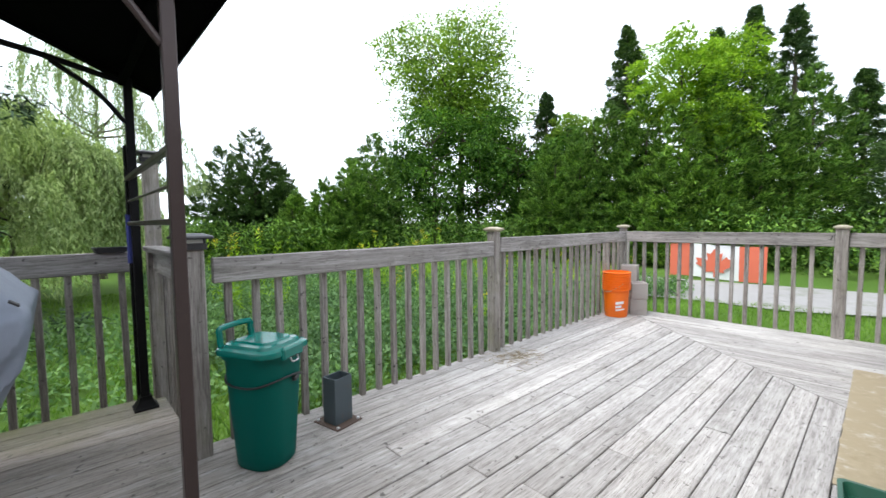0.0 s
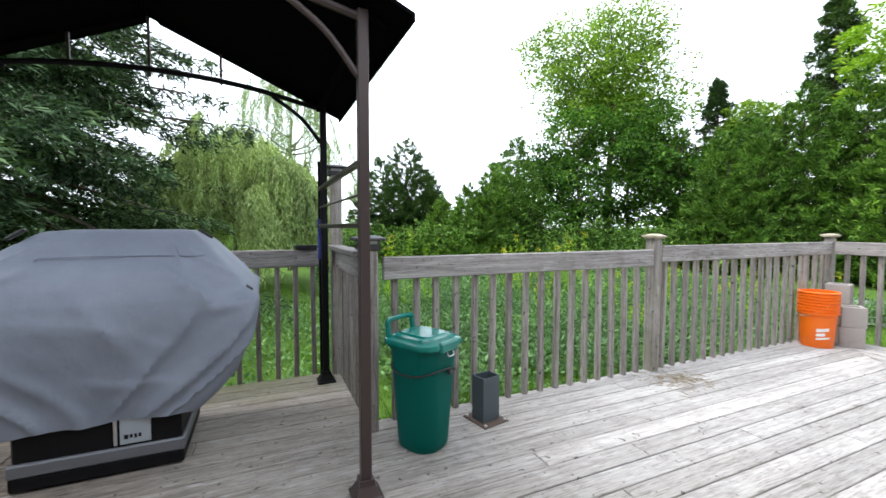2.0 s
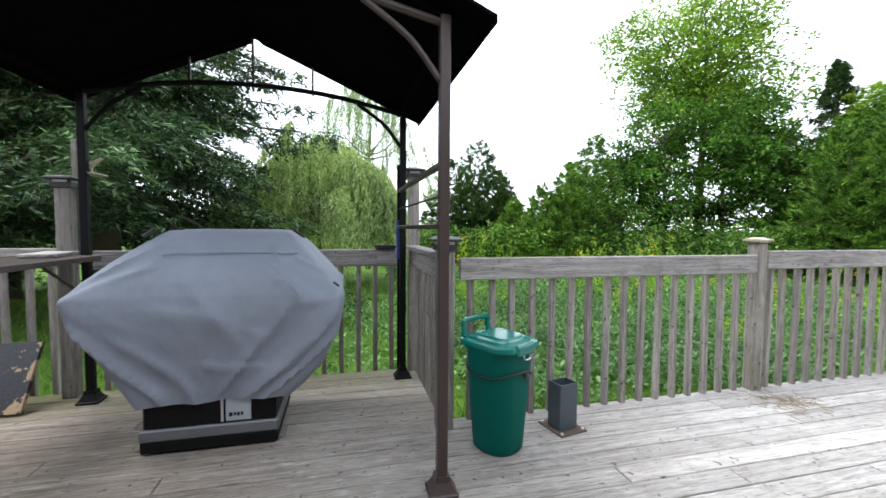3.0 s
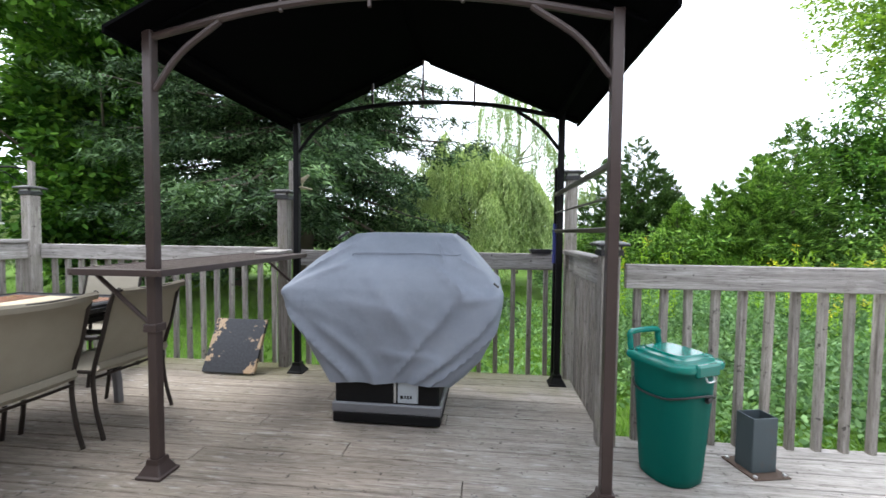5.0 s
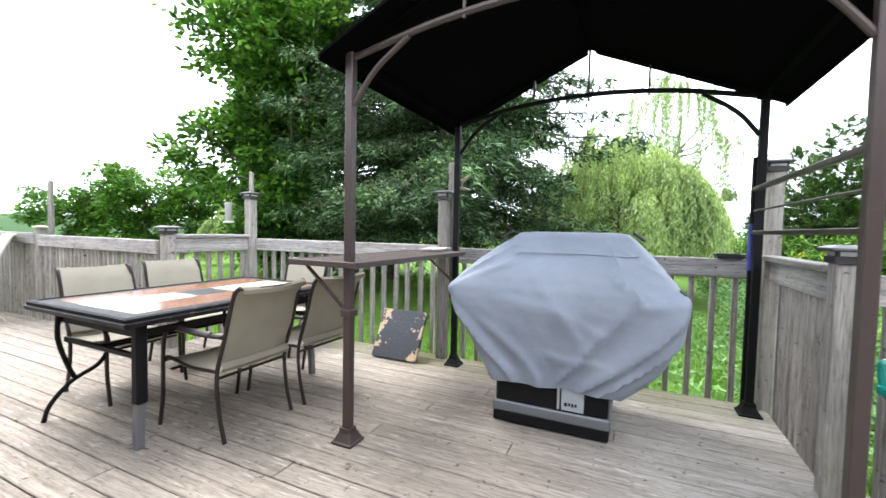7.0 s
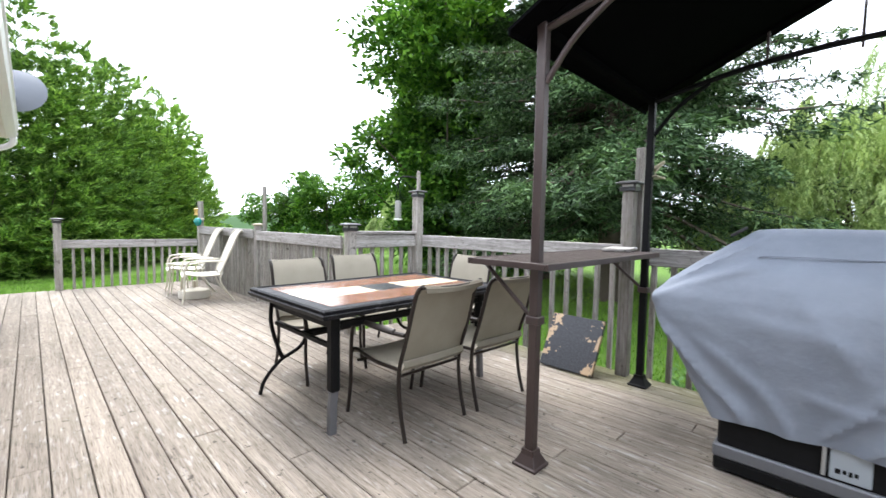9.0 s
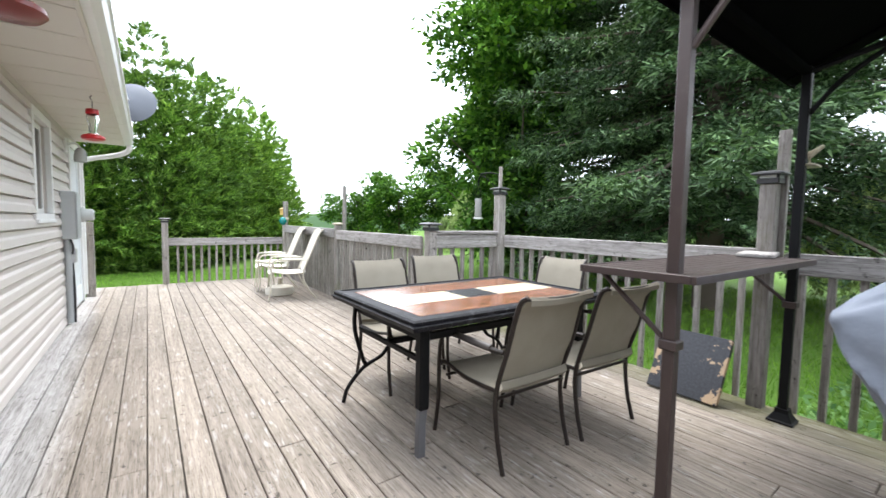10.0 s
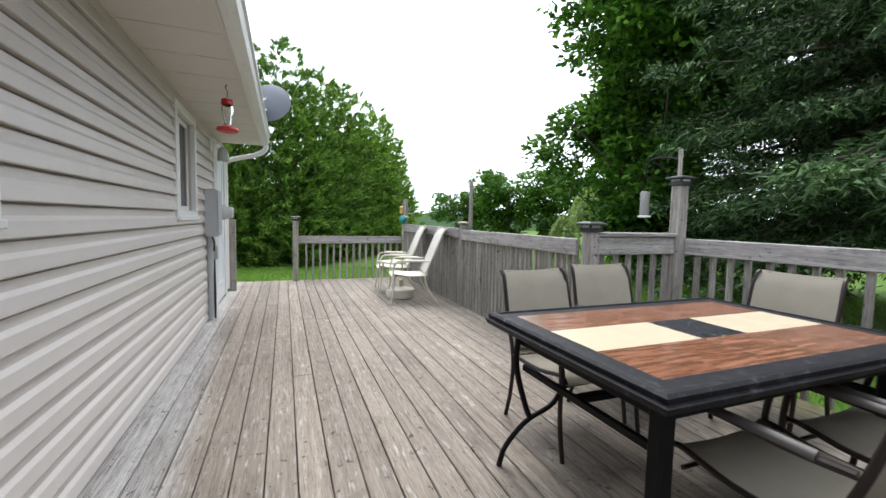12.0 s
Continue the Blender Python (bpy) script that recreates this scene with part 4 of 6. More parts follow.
def dining_table():
    t = thing("dining_table", (0, 0, 0), 0, "patio dining table with brown, cream and black tiles", "table")
    g = Form()
    prof = [(0.0, -0.055), (-0.012, -0.03), (0.004, -0.026), (0.0, -0.008), (0.012, 0.0), (0.03, 0.002), (0.034, -0.006), (0.06, -0.006), (0.1, -0.006), (0.1, -0.04)]
    rings = []
    for off, dz in prof:
        rings.append([(TX0 + off, TY0 + off, TZ + dz), (TX1 - off, TY0 + off, TZ + dz), (TX1 - off, TY1 - off, TZ + dz), (TX0 + off, TY1 - off, TZ + dz)])
    part("table_edge", Form().loft(rings, (False, False)), EDGE, t, "dark moulded slate-look edge")
    part("table_bed", Form().box((TX0 + 0.06, TY0 + 0.06, TZ - 0.045), (TX1 - 0.06, TY1 - 0.06, TZ - 0.012), 0.002), BLACKMETAL, t)
    ix0, ix1, iy0, iy1 = TX0 + 0.1, TX1 - 0.1, TY0 + 0.1, TY1 - 0.1
    cw, ch = (ix1 - ix0) / 5, (iy1 - iy0) / 3
    for r in range(3):
        for c in range(5):
            m = TILE_B if r != 1 else (TILE_K if c == 2 else TILE_C)
            part("tile", Form().box((ix0 + c * cw + 0.0015, iy0 + r * ch + 0.0015, TZ - 0.014), (ix0 + (c + 1) * cw - 0.0015, iy0 + (r + 1) * ch - 0.0015, TZ - 0.004), 0.0012), m, t, {TILE_B: "brown wood-look tile", TILE_C: "cream tile", TILE_K: "black marbled tile"}[m])
    for ya in (TY0 + 0.12, TY1 - 0.12):
        part("apron", Form().box((TX0 + 0.12, ya - 0.015, TZ - 0.14), (TX1 - 0.12, ya + 0.015, TZ - 0.1), 0.004), BLACKMETAL, t)
    for xa in (TX0 + 0.13, TX1 - 0.13):
        part("apron", Form().box((xa - 0.015, TY0 + 0.12, TZ - 0.14), (xa + 0.015, TY1 - 0.12, TZ - 0.1), 0.004), BLACKMETAL, t)
        part("apron", Form().box((xa - 0.012, TY0 + 0.14, TZ - 0.26), (xa + 0.012, TY1 - 0.14, TZ - 0.23), 0.004), BLACKMETAL, t)
    grey = plain_mat("worn_grey_leg", (0.1, 0.1, 0.11), (0.17, 0.17, 0.18), 0.5, 0.3)
    for xa, sx in ((TX0 + 0.13, -1), (TX1 - 0.13, 1)):
        # straight legs to the north, scrolled legs to the south
        l = part("leg", Form().box((xa - 0.03, TY1 - 0.15, 0.24), (xa + 0.03, TY1 - 0.09, TZ - 0.05), 0.01), BLACKMETAL, t)
        g = Form()
        g.loft([rrect(0.024, 0.022, 0.008, 0.24, 3, 0.0, 0.0), rrect(0.024, 0.02, 0.008, 0.16, 3, 0.012 * sx, 0.006), rrect(0.024, 0.02, 0.008, 0.0, 3, 0.016 * sx, 0.01)], m=pose(xa, TY1 - 0.12, 0))
        part("leg_foot", g, grey, l, "worn grey lower leg")
        ys = TY0 + 0.12
        l = part("leg", Form().tube(arc_pts([(xa + sx * 0.02, ys, TZ - 0.05), (xa + sx * 0.03, ys, 0.5), (xa - sx * 0.02, ys + 0.01, 0.3), (xa - sx * 0.05, ys + 0.015, 0.23)], 8), 0.014, 8), BLACKMETAL, t, "", True)
        part("scroll", Form().tube(arc_pts([(xa + sx * 0.1, ys - 0.02, 0.0), (xa + sx * 0.07, ys - 0.01, 0.1), (xa - sx * 0.03, ys + 0.01, 0.22), (xa - sx * 0.17, ys + 0.03, 0.3), (xa - sx * 0.22, ys + 0.03, 0.42), (xa - sx * 0.17, ys + 0.03, 0.6)], 8), 0.013, 8), BLACKMETAL, l, "", True)
    part("base_cross", Form().box((TX0 + 0.2, (TY0 + TY1) / 2 - 0.02, TZ - 0.26), (TX1 - 0.13, (TY0 + TY1) / 2 + 0.02, TZ - 0.23), 0.004), BLACKMETAL, t)


dining_table()

SLING, _nt, _out = nodes_of("taupe_sling_mesh")
_v = put_coords(_nt)
_w1 = _nt.nodes.new("ShaderNodeTexWave")
_w1.inputs["Scale"].default_value = 110
_nt.links.new(_v, _w1.inputs["Vector"])
_n1, _n2 = put_noise(_nt, _v, 260, 2), put_noise(_nt, _v, 3.0, 5)
_c = put_ramp(_nt, _n2, [(0.3, (0.28, 0.25, 0.2)), (0.7, (0.37, 0.335, 0.27))])
_c = put_mix(_nt, put_math(_nt, "MULTIPLY", _n1, 0.35), _c, (0.2, 0.18, 0.145))
_bs = put_bsdf(_nt, _out, _c, 0.7, 0, _w1.outputs["Fac"], 0.2, 0.002, 0.3)
_tl, _mx = _nt.nodes.new("ShaderNodeBsdfTranslucent"), _nt.nodes.new("ShaderNodeMixShader")
_mx.inputs[0].default_value = 0.22
_nt.links.new(_c, _tl.inputs["Color"])
_nt.links.new(_bs.outputs[0], _mx.inputs[1])
_nt.links.new(_tl.outputs[0], _mx.inputs[2])
_nt.links.new(_mx.outputs[0], _out.inputs["Surface"])
ARMPAD = plain_mat("worn_arm_pad", (0.03, 0.025, 0.023), (0.06, 0.052, 0.048), 0.5, 0.0, 40, 0.1)
CREAMTUBE = plain_mat("cream_paint", (0.48, 0.44, 0.36), (0.56, 0.52, 0.43), 0.4, 0, 40, 0.05)
CREAMSLING = plain_mat("cream_sling", (0.47, 0.45, 0.41), (0.56, 0.54, 0.49), 0.7, 0, 200, 0.2)


def sling(path, hw, thick=0.006, bow=0.0):
    """A strip of cloth along a path in the y-z plane, from side to side."""
    g = Form()
    rings = []
    m = 8
    for i, (y, z, w) in enumerate(path):
        up, dn = [], []
        for k in range(m + 1):
            s = -1 + 2 * k / m
            sag = bow * (1 - s * s)
            up.append((s * w * hw, y - sag * 0.4, z - sag))
            dn.append((s * w * hw, y - sag * 0.4 - thick * 0.7, z - sag - thick * 0.7))
        rings.append(up + dn[::-1])
    return g.loft(rings)


def sling_chair(label, at, rz, tube=CHAIRTUBE, cloth=SLING, tall=0.88, group="chairs round the table", name="dining_chair", lean=0.0):
    t = thing(name, (*at, 0), rz, label, "chair", group)
    hw = 0.245
    seat_z = 0.4

    def back(y, z):
        return y - lean * max(0.0, (z - seat_z) / (tall - seat_z))

    for s in (-1, 1):
        part("back_leg", Form().tube(arc_pts([(s * hw, -0.245 - lean, 0.0), (s * hw, -0.2 - lean * 0.4, 0.17), (s * hw, -0.185, seat_z - 0.02), (s * hw, back(-0.25, tall * 0.68), tall * 0.68), (s * (hw - 0.005), back(-0.315, tall - 0.05), tall - 0.05), (s * (hw - 0.012), back(-0.36, tall), tall)], 6), 0.0125, 8), tube, t, "", True)
        part("front_leg", Form().tube(arc_pts([(s * (hw + 0.02), 0.3, 0.0), (s * (hw + 0.02), 0.27, 0.2), (s * (hw + 0.02), 0.265, 0.45), (s * (hw + 0.022), 0.235, 0.57), (s * (hw + 0.024), 0.16, 0.605), (s * (hw + 0.022), -0.1, 0.6), (s * (hw + 0.006), -0.235, 0.6)], 6), 0.0125, 8), tube, t, "", True)
        part("arm_pad", Form().tube([(s * (hw + 0.024), 0.12, 0.612), (s * (hw + 0.022), -0.16, 0.61)], 0.017, 8, None, 0.6), ARMPAD if tube is CHAIRTUBE else tube, t, "", True)
        part("seat_rail", Form().tube(arc_pts([(s * hw, -0.19, seat_z - 0.005), (s * hw, 0.05, seat_z - 0.01), (s * hw, 0.24, seat_z + 0.02), (s * hw, 0.285, seat_z - 0.01)], 5), 0.011, 8), tube, t, "", True)
    part("cross_bar", Form().tube([(-hw, 0.22, seat_z - 0.05), (hw, 0.22, seat_z - 0.05)], 0.009, 8), tube, t, "", True)
    part("cross_bar", Form().tube([(-hw, -0.19, seat_z - 0.04), (hw, -0.19, seat_z - 0.04)], 0.009, 8), tube, t, "", True)
    part("top_bar", Form().tube(arc_pts([(-hw + 0.012, -0.365 - lean, tall - 0.008), (0, -0.375 - lean, tall - 0.014), (hw - 0.012, -0.365 - lean, tall - 0.008)], 5), 0.007, 8), tube, t, "", True)
    part("seat", sling([(0.29, seat_z - 0.012, 1), (0.265, seat_z + 0.008, 1), (0.2, seat_z + 0.014, 1), (0.05, seat_z, 1), (-0.1, seat_z - 0.004, 1), (-0.2, seat_z - 0.002, 1)], hw - 0.004, 0.006, 0.012), cloth, t, "", True)
    part("backrest", sling([(back(q, h), h, w) for q, h, w in ((-0.19, seat_z + 0.035, 1), (-0.212, seat_z + 0.12, 1), (-0.247, tall * 0.68, 1), (-0.295, tall - 0.09, 0.99), (-0.347, tall - 0.02, 0.97), (-0.367, tall + 0.006, 0.95), (-0.377, tall - 0.004, 0.95), (-0.375, tall - 0.03, 0.95))], hw - 0.004, 0.006, 0.01), cloth, t, "", True)
    part("lumbar_roll", sling([(-0.17, seat_z + 0.002, 1), (-0.205, seat_z - 0.004, 1), (-0.225, seat_z + 0.02, 1), (-0.215, seat_z + 0.05, 1)], hw - 0.004, 0.006, 0.004), cloth, t, "", True)
    return t


sling_chair("taupe mesh patio chair with a brown tube frame", (-1.19, -2.04), 180)
sling_chair("taupe mesh patio chair drawn up beside the shelf", (-1.79, -2.01), 178)
sling_chair("taupe mesh patio chair at the table's far side", (-1.18, -3.2), 3)
sling_chair("taupe mesh patio chair at the table's far side", (-1.83, -3.38), -4)
sling_chair("taupe mesh patio chair at the table's end", (-2.5, -2.92), -84)
lounge = sling_chair("cream sling lounge chair beside the slatted railing", (-1.35, -6.98), -99, CREAMTUBE, CREAMSLING, 1.06, "pair of lounge chairs", "lounge_chair", 0.13)
copy_thing(lounge, pose(-1.36, -7.92, 0, 0, 0, -98))
t = thing("parasol_base", (-1.3, -7.3, 0), 0, "round cream concrete parasol base on the deck", "parasol base")
part("weight", Form().lathe([(0.2, 0.0), (0.215, 0.01), (0.215, 0.1), (0.2, 0.125), (0.06, 0.15), (0.03, 0.16)], 28), plain_mat("cream_concrete", (0.45, 0.42, 0.36), (0.58, 0.55, 0.48), 0.8, 0, 20, 0.3), t, "", True)
part("socket", Form().lathe([(0.03, 0.15), (0.03, 0.26), (0.024, 0.262)], 14), CREAMTUBE, t, "", True)
t = thing("side_table", (-1.25, -7.62, 0), 20, "small cream side table between the lounge chairs", "side table")
part("tabletop", Form().loft([rrect(0.2, 0.2, 0.06, 0.5), rrect(0.2, 0.2, 0.06, 0.515)]), CREAMTUBE, t)
for a in range(4):
    part("leg", Form().tube([(0.15 * math.cos(a * 1.571 + 0.785), 0.15 * math.sin(a * 1.571 + 0.785), 0.5), (0.19 * math.cos(a * 1.571 + 0.785), 0.19 * math.sin(a * 1.571 + 0.785), 0)], 0.011, 8), CREAMTUBE, t, "", True)

# peeling black board leaning on the railing
BRD, _nt, _out = nodes_of("peeling_black_paint")
_v = put_coords(_nt)
_n1, _n2 = put_noise(_nt, _v, 9, 6, 0.6), put_noise(_nt, _v, 60, 4)
_sep = _nt.nodes.new("ShaderNodeSeparateXYZ")
_nt.links.new(_v, _sep.inputs[0])
_ex = put_math(_nt, "MULTIPLY", put_math(_nt, "ABSOLUTE", _sep.outputs["X"]), 0.85)
_pf = put_ramp(_nt, put_math(_nt, "ADD", _n1, _ex), [(0.705, (0, 0, 0)), (0.725, (1, 1, 1))])
_c = put_mix(_nt, _pf, put_ramp(_nt, _n2, [(0.3, (0.02, 0.022, 0.028)), (0.7, (0.045, 0.048, 0.058))]), (0.42, 0.3, 0.19))
put_bsdf(_nt, _out, _c, 0.6, 0, _n1, 0.3, 0.004, 0.4)
t = thing("painted_board", (-2.7, -1.78, 0.0), 86, "black painted board with peeling bare patches, leaning", "board")
o = part("panel", Form().box((-0.235, -0.016, 0.0), (0.235, 0.016, 0.47), 0.003), BRD, t)
o.matrix_basis = pose(0, 0, 0.012, -29, 0, 0)
t.matrix_basis = pose(-2.64, -1.75, 0, 0, 0, 90)

# doormat and green tray at the deck's north end
STRAW = plain_mat("straw_mat", (0.19, 0.15, 0.085), (0.42, 0.36, 0.26), 0.95, 0, 22, 0.9, 0.15, (0.48, 0.45, 0.4), 9, 0.8)
t = thing("outdoor_mat", (0, 0, 0), 0, "worn straw-coloured outdoor mat on the planks", "mat")
g = Form()
nx, ny = 14, 36
g.loft([[(0.44 + 0.012 * noise.noise((0, j * 0.5, 0)) + 0.7 * i / (nx - 1), 3.17 + 2.1 * j / (ny - 1), 0.006 + 0.004 * noise.noise((i * 0.6, j * 0.6, 2))) for i in range(nx)] for j in range(ny)], (False, False), False)
g.loft([[(0.44 + 0.7 * i / (nx - 1), 3.17 + 2.1 * j, z) for i in (0, nx - 1) for z in ((0.002, 0.006) if i == 0 else (0.006, 0.002))] for j in (0, 1)])
part("mat_sheet", g, STRAW, t, "", True)
t = thing("plastic_tray", (0.76, 2.935, 0.001), 4, "dark green plastic tray beside the mat", "tray")
g = Form().loft([rrect(0.26, 0.2, 0.03, 0), rrect(0.28, 0.22, 0.03, 0.05), rrect(0.29, 0.23, 0.03, 0.05), rrect(0.29, 0.23, 0.03, 0.056), rrect(0.272, 0.212, 0.03, 0.056), rrect(0.25, 0.19, 0.03, 0.01)])
part("tray_body", g, plain_mat("dark_green_plastic", (0.005, 0.06, 0.035), (0.01, 0.085, 0.05), 0.4), t)

_r = random.Random(3)
g = Form()
for k in range(150):
    x, y = -1.66 + _r.gauss(0, 0.11), 3.62 + _r.gauss(0, 0.13)
    a, ln = _r.uniform(0, 6.28), _r.uniform(0.03, 0.09)
    g.tube([(x, y, 0.003 + _r.random() * 0.012), (x + ln * math.cos(a), y + ln * math.sin(a), 0.004 + _r.random() * 0.015)], 0.0018, 4)
tagged(part("straw_debris", g, plain_mat("dry_straw", (0.16, 0.12, 0.07), (0.3, 0.25, 0.16), 0.9)), "small scatter of dry straw on the planks", "debris", kind="stuff")

# ---- on the house ----
METERBOX = plain_mat("meter_grey", (0.4, 0.42, 0.43), (0.46, 0.48, 0.49), 0.45, 0.2, 25, 0.06)
t = thing("electric_meter", (HX - 0.012, -6.55, 0), 0, "grey electric meter box with conduit on the siding", "meter")
part("box", Form().box((-0.13, -0.14, 0.95), (0, 0.14, 1.47), 0.008), METERBOX, t)
part("box_lid", Form().box((-0.14, -0.145, 0.97), (-0.131, 0.145, 1.45), 0.004), METERBOX, t)
m2 = part("meter_dial", Form().lathe([(0.085, 0), (0.085, 0.03), (0.07, 0.05), (0.068, 0.11), (0.05, 0.125)], 20, m=pose(-0.13, -0.22, 1.22, 0, -90, 0)), LAMPLENS, t, "round glass meter", True)
part("meter_ring", Form().lathe([(0.09, 0), (0.09, 0.02)], 20, m=pose(-0.08, -0.22, 1.22, 0, -90, 0)), STEEL, m2)
part("meter_socket", Form().box((-0.08, -0.32, 1.08), (0, -0.145, 1.36), 0.008), METERBOX, t)
part("junction_box", Form().box((-0.1, -0.12, 0.68), (0, 0.02, 0.84), 0.01), STEEL, t)
part("conduit", Form().tube([(-0.04, 0.05, 0.02), (-0.04, 0.05, 0.95)], 0.035, 10), METERBOX, t, "", True)
part("cable", Form().tube(arc_pts([(-0.07, 0.0, 0.7), (-0.08, 0.05, 0.55), (-0.085, 0.06, 0.3), (-0.08, 0.05, 0.02)], 6), 0.011, 7), LAMPBLACK, t, "black cable", True)
part("cable", Form().tube(arc_pts([(-0.07, 0.08, 0.95), (-0.09, 0.11, 0.88), (-0.08, 0.06, 0.8), (-0.06, 0.0, 0.78)], 6), 0.01, 7), LAMPBLACK, t, "black cable", True)
t = thing("wall_lamp", (HX - 0.012, -6.88, 0), 0, "white wall lamp with a glass shade", "lamp")
part("wall_plate", Form().box((-0.025, -0.06, 1.93), (0, 0.06, 2.1), 0.006), WHITE, t)
part("lamp_arm", Form().tube(arc_pts([(-0.02, 0, 2.03), (-0.1, 0, 2.05), (-0.14, 0, 2.0)], 5), 0.012, 8), WHITE, t, "", True)
part("shade", Form().lathe([(0.025, 0.0), (0.05, -0.03), (0.062, -0.1), (0.06, -0.16), (0.052, -0.165), (0.05, -0.1), (0.02, -0.01)], 16, (-0.14, 0, 2.0)), LAMPLENS, t, "", True)

RED = plain_mat("red_plastic", (0.42, 0.01, 0.015), (0.52, 0.02, 0.025), 0.3, 0, 15, 0.05)
CLEAR, _nt, _out = nodes_of("clear_glass")
_b = put_bsdf(_nt, _out, (0.95, 0.97, 0.97), 0.03, 0.0, None)
_b.inputs["Transmission Weight"].default_value = 1.0
_b.inputs["IOR"].default_value = 1.2


def nectar_feeder(x, y, top):
    t = thing("hummingbird_feeder", (x, y, top), 0, "red and clear hummingbird feeder hanging from the soffit", "feeder", "hummingbird feeders")
    part("hook", Form().tube(arc_pts([(0, 0, 0), (0.012, 0, -0.02), (0, 0, -0.05), (0, 0, -0.11)], 5), 0.003, 6), BLACKMETAL, t, "", True)
    part("cap", Form().lathe([(0.01, -0.105), (0.042, -0.115), (0.046, -0.15), (0.04, -0.155)], 18), RED, t, "red cap", True)
    b = part("bottle", Form().lathe([(0.036, -0.155), (0.045, -0.19), (0.03, -0.25), (0.026, -0.3), (0.045, -0.32)], 18), CLEAR, t, "clear bottle", True)
    b.visible_shadow = False
    part("dish", Form().lathe([(0.04, -0.315), (0.075, -0.33), (0.082, -0.345), (0.07, -0.36), (0.02, -0.37)], 20), RED, t, "red feeding dish", True)


nectar_feeder(0.755, -4.92, EAVE - 0.003)
t = thing("saucer_feeder", (0.8, -2.64, EAVE - 0.003), 0, "dark red saucer feeder hanging under the soffit", "feeder")
part("rod", Form().tube([(0, 0, 0), (0, 0, -0.2)], 0.004, 6), BLACKMETAL, t)
part("saucer", Form().lathe([(0.01, -0.185), (0.06, -0.19), (0.1, -0.215), (0.105, -0.235), (0.085, -0.255), (0.02, -0.262)], 24), plain_mat("dark_red_plastic", (0.16, 0.02, 0.018), (0.22, 0.035, 0.03), 0.3), t, "", True)

t = thing("satellite_dish", (0.68, -7.7, 2.33), 0, "grey satellite dish on the roof's edge", "satellite dish")
DISHM = plain_mat("dish_grey", (0.1, 0.11, 0.13), (0.135, 0.145, 0.17), 0.55, 0.1, 30, 0.05)
dm = pose(-0.13, -0.2, 0.52, -72, 0, -14)
part("reflector", Form().lathe([(0.01, 0.045), (0.12, 0.035), (0.24, 0.0), (0.3, -0.03), (0.3, -0.038), (0.24, -0.01), (0.12, 0.025)], 36, m=dm), DISHM, t, "", True)
part("mast", Form().tube(arc_pts([(0.1, 0, -0.08), (0.05, 0, 0.15), (0.0, 0.02, 0.4), (-0.1, 0.0, 0.5)], 5), 0.022, 10), STEEL, t, "", True)
part("feed_arm", Form().tube([(-0.1, 0, 0.35), (-0.02, 0.38, 0.2)], 0.014, 8), STEEL, t, "", True)
part("feed_horn", Form().box((-0.08, 0.34, 0.16), (0.05, 0.44, 0.27), 0.02), WHITE, t)
part("bracket", Form().box((-0.08, -0.06, 0.3), (0.04, 0.06, 0.46), 0.01), STEEL, t)

# ---- on the posts ----
def plank_on_post(x, y, z0, z1, w, rz, label):
    t = thing("wooden_plank", (x, y, 0), rz, label, "plank")
    part("board", Form().box((-w, -0.018, z0), (w, 0.018, z1), 0.004), RAIL_Z, t)
    return t


plank_on_post(WX - 0.01, KY - 0.05, 1.18, 1.87, 0.055, 40, "grey upright plank fixed to the feeder post")
plank_on_post(WX - 0.0, -1.345, 1.0, 1.85, 0.032, 90, "grey upright plank behind the gazebo post")
plank_on_post(MX - 0.1, -6.4, 0.3, 1.73, 0.045, 50, "thin upright plank behind the slatted railing")
plank_on_post(MX - 0.03, SY - 0.06, 0.4, 1.58, 0.05, 0, "grey upright plank at the deck corner")
FEEDX, FEEDY = WX + 0.1, KY - 0.32
t = thing("seed_feeder", (FEEDX, FEEDY, 0), 0, "grey mesh tube bird feeder hanging from an iron arm", "bird feeder")
part("iron_arm", Form().tube(arc_pts([(WX + 0.0 - FEEDX, 0.29, 1.76), (WX + 0.03 - FEEDX, 0.2, 1.8), (0, 0.06, 1.8), (0, 0, 1.72), (0, 0.0, 1.66)], 6), 0.009, 6), BLACKMETAL, t, "", True)
part("scroll", Form().tube(arc_pts([(WX - FEEDX, 0.29, 1.62), (WX + 0.03 - FEEDX, 0.2, 1.66), (-0.02, 0.12, 1.74), (-0.01, 0.05, 1.78)], 6), 0.005, 6), BLACKMETAL, t, "", True)
part("hanger", Form().tube(arc_pts([(0, -0.04, 1.5), (0, -0.035, 1.6), (0, 0, 1.65), (0, 0.035, 1.6), (0, 0.04, 1.5)], 6), 0.004, 6), BLACKMETAL, t, "", True)
part("tube", Form().lathe([(0.03, 1.27), (0.042, 1.28), (0.042, 1.49), (0.036, 1.505)], 16), plain_mat("grey_mesh", (0.18, 0.18, 0.17), (0.3, 0.3, 0.28), 0.5, 0.4, 90, 0.3), t, "", True)
part("tray", Form().lathe([(0.02, 1.25), (0.058, 1.255), (0.06, 1.27), (0.03, 1.275)], 16), WHITE, t, "", True)
t = thing("bird_ornament", (WX + 0.16, -1.2, 0), 0, "pale wooden bird ornament on a narrow perch", "ornament")
part("perch", Form().box((-0.14, -0.03, 1.587), (0.05, 0.05, 1.6), 0.004), CAPWOOD, t)
g = Form()
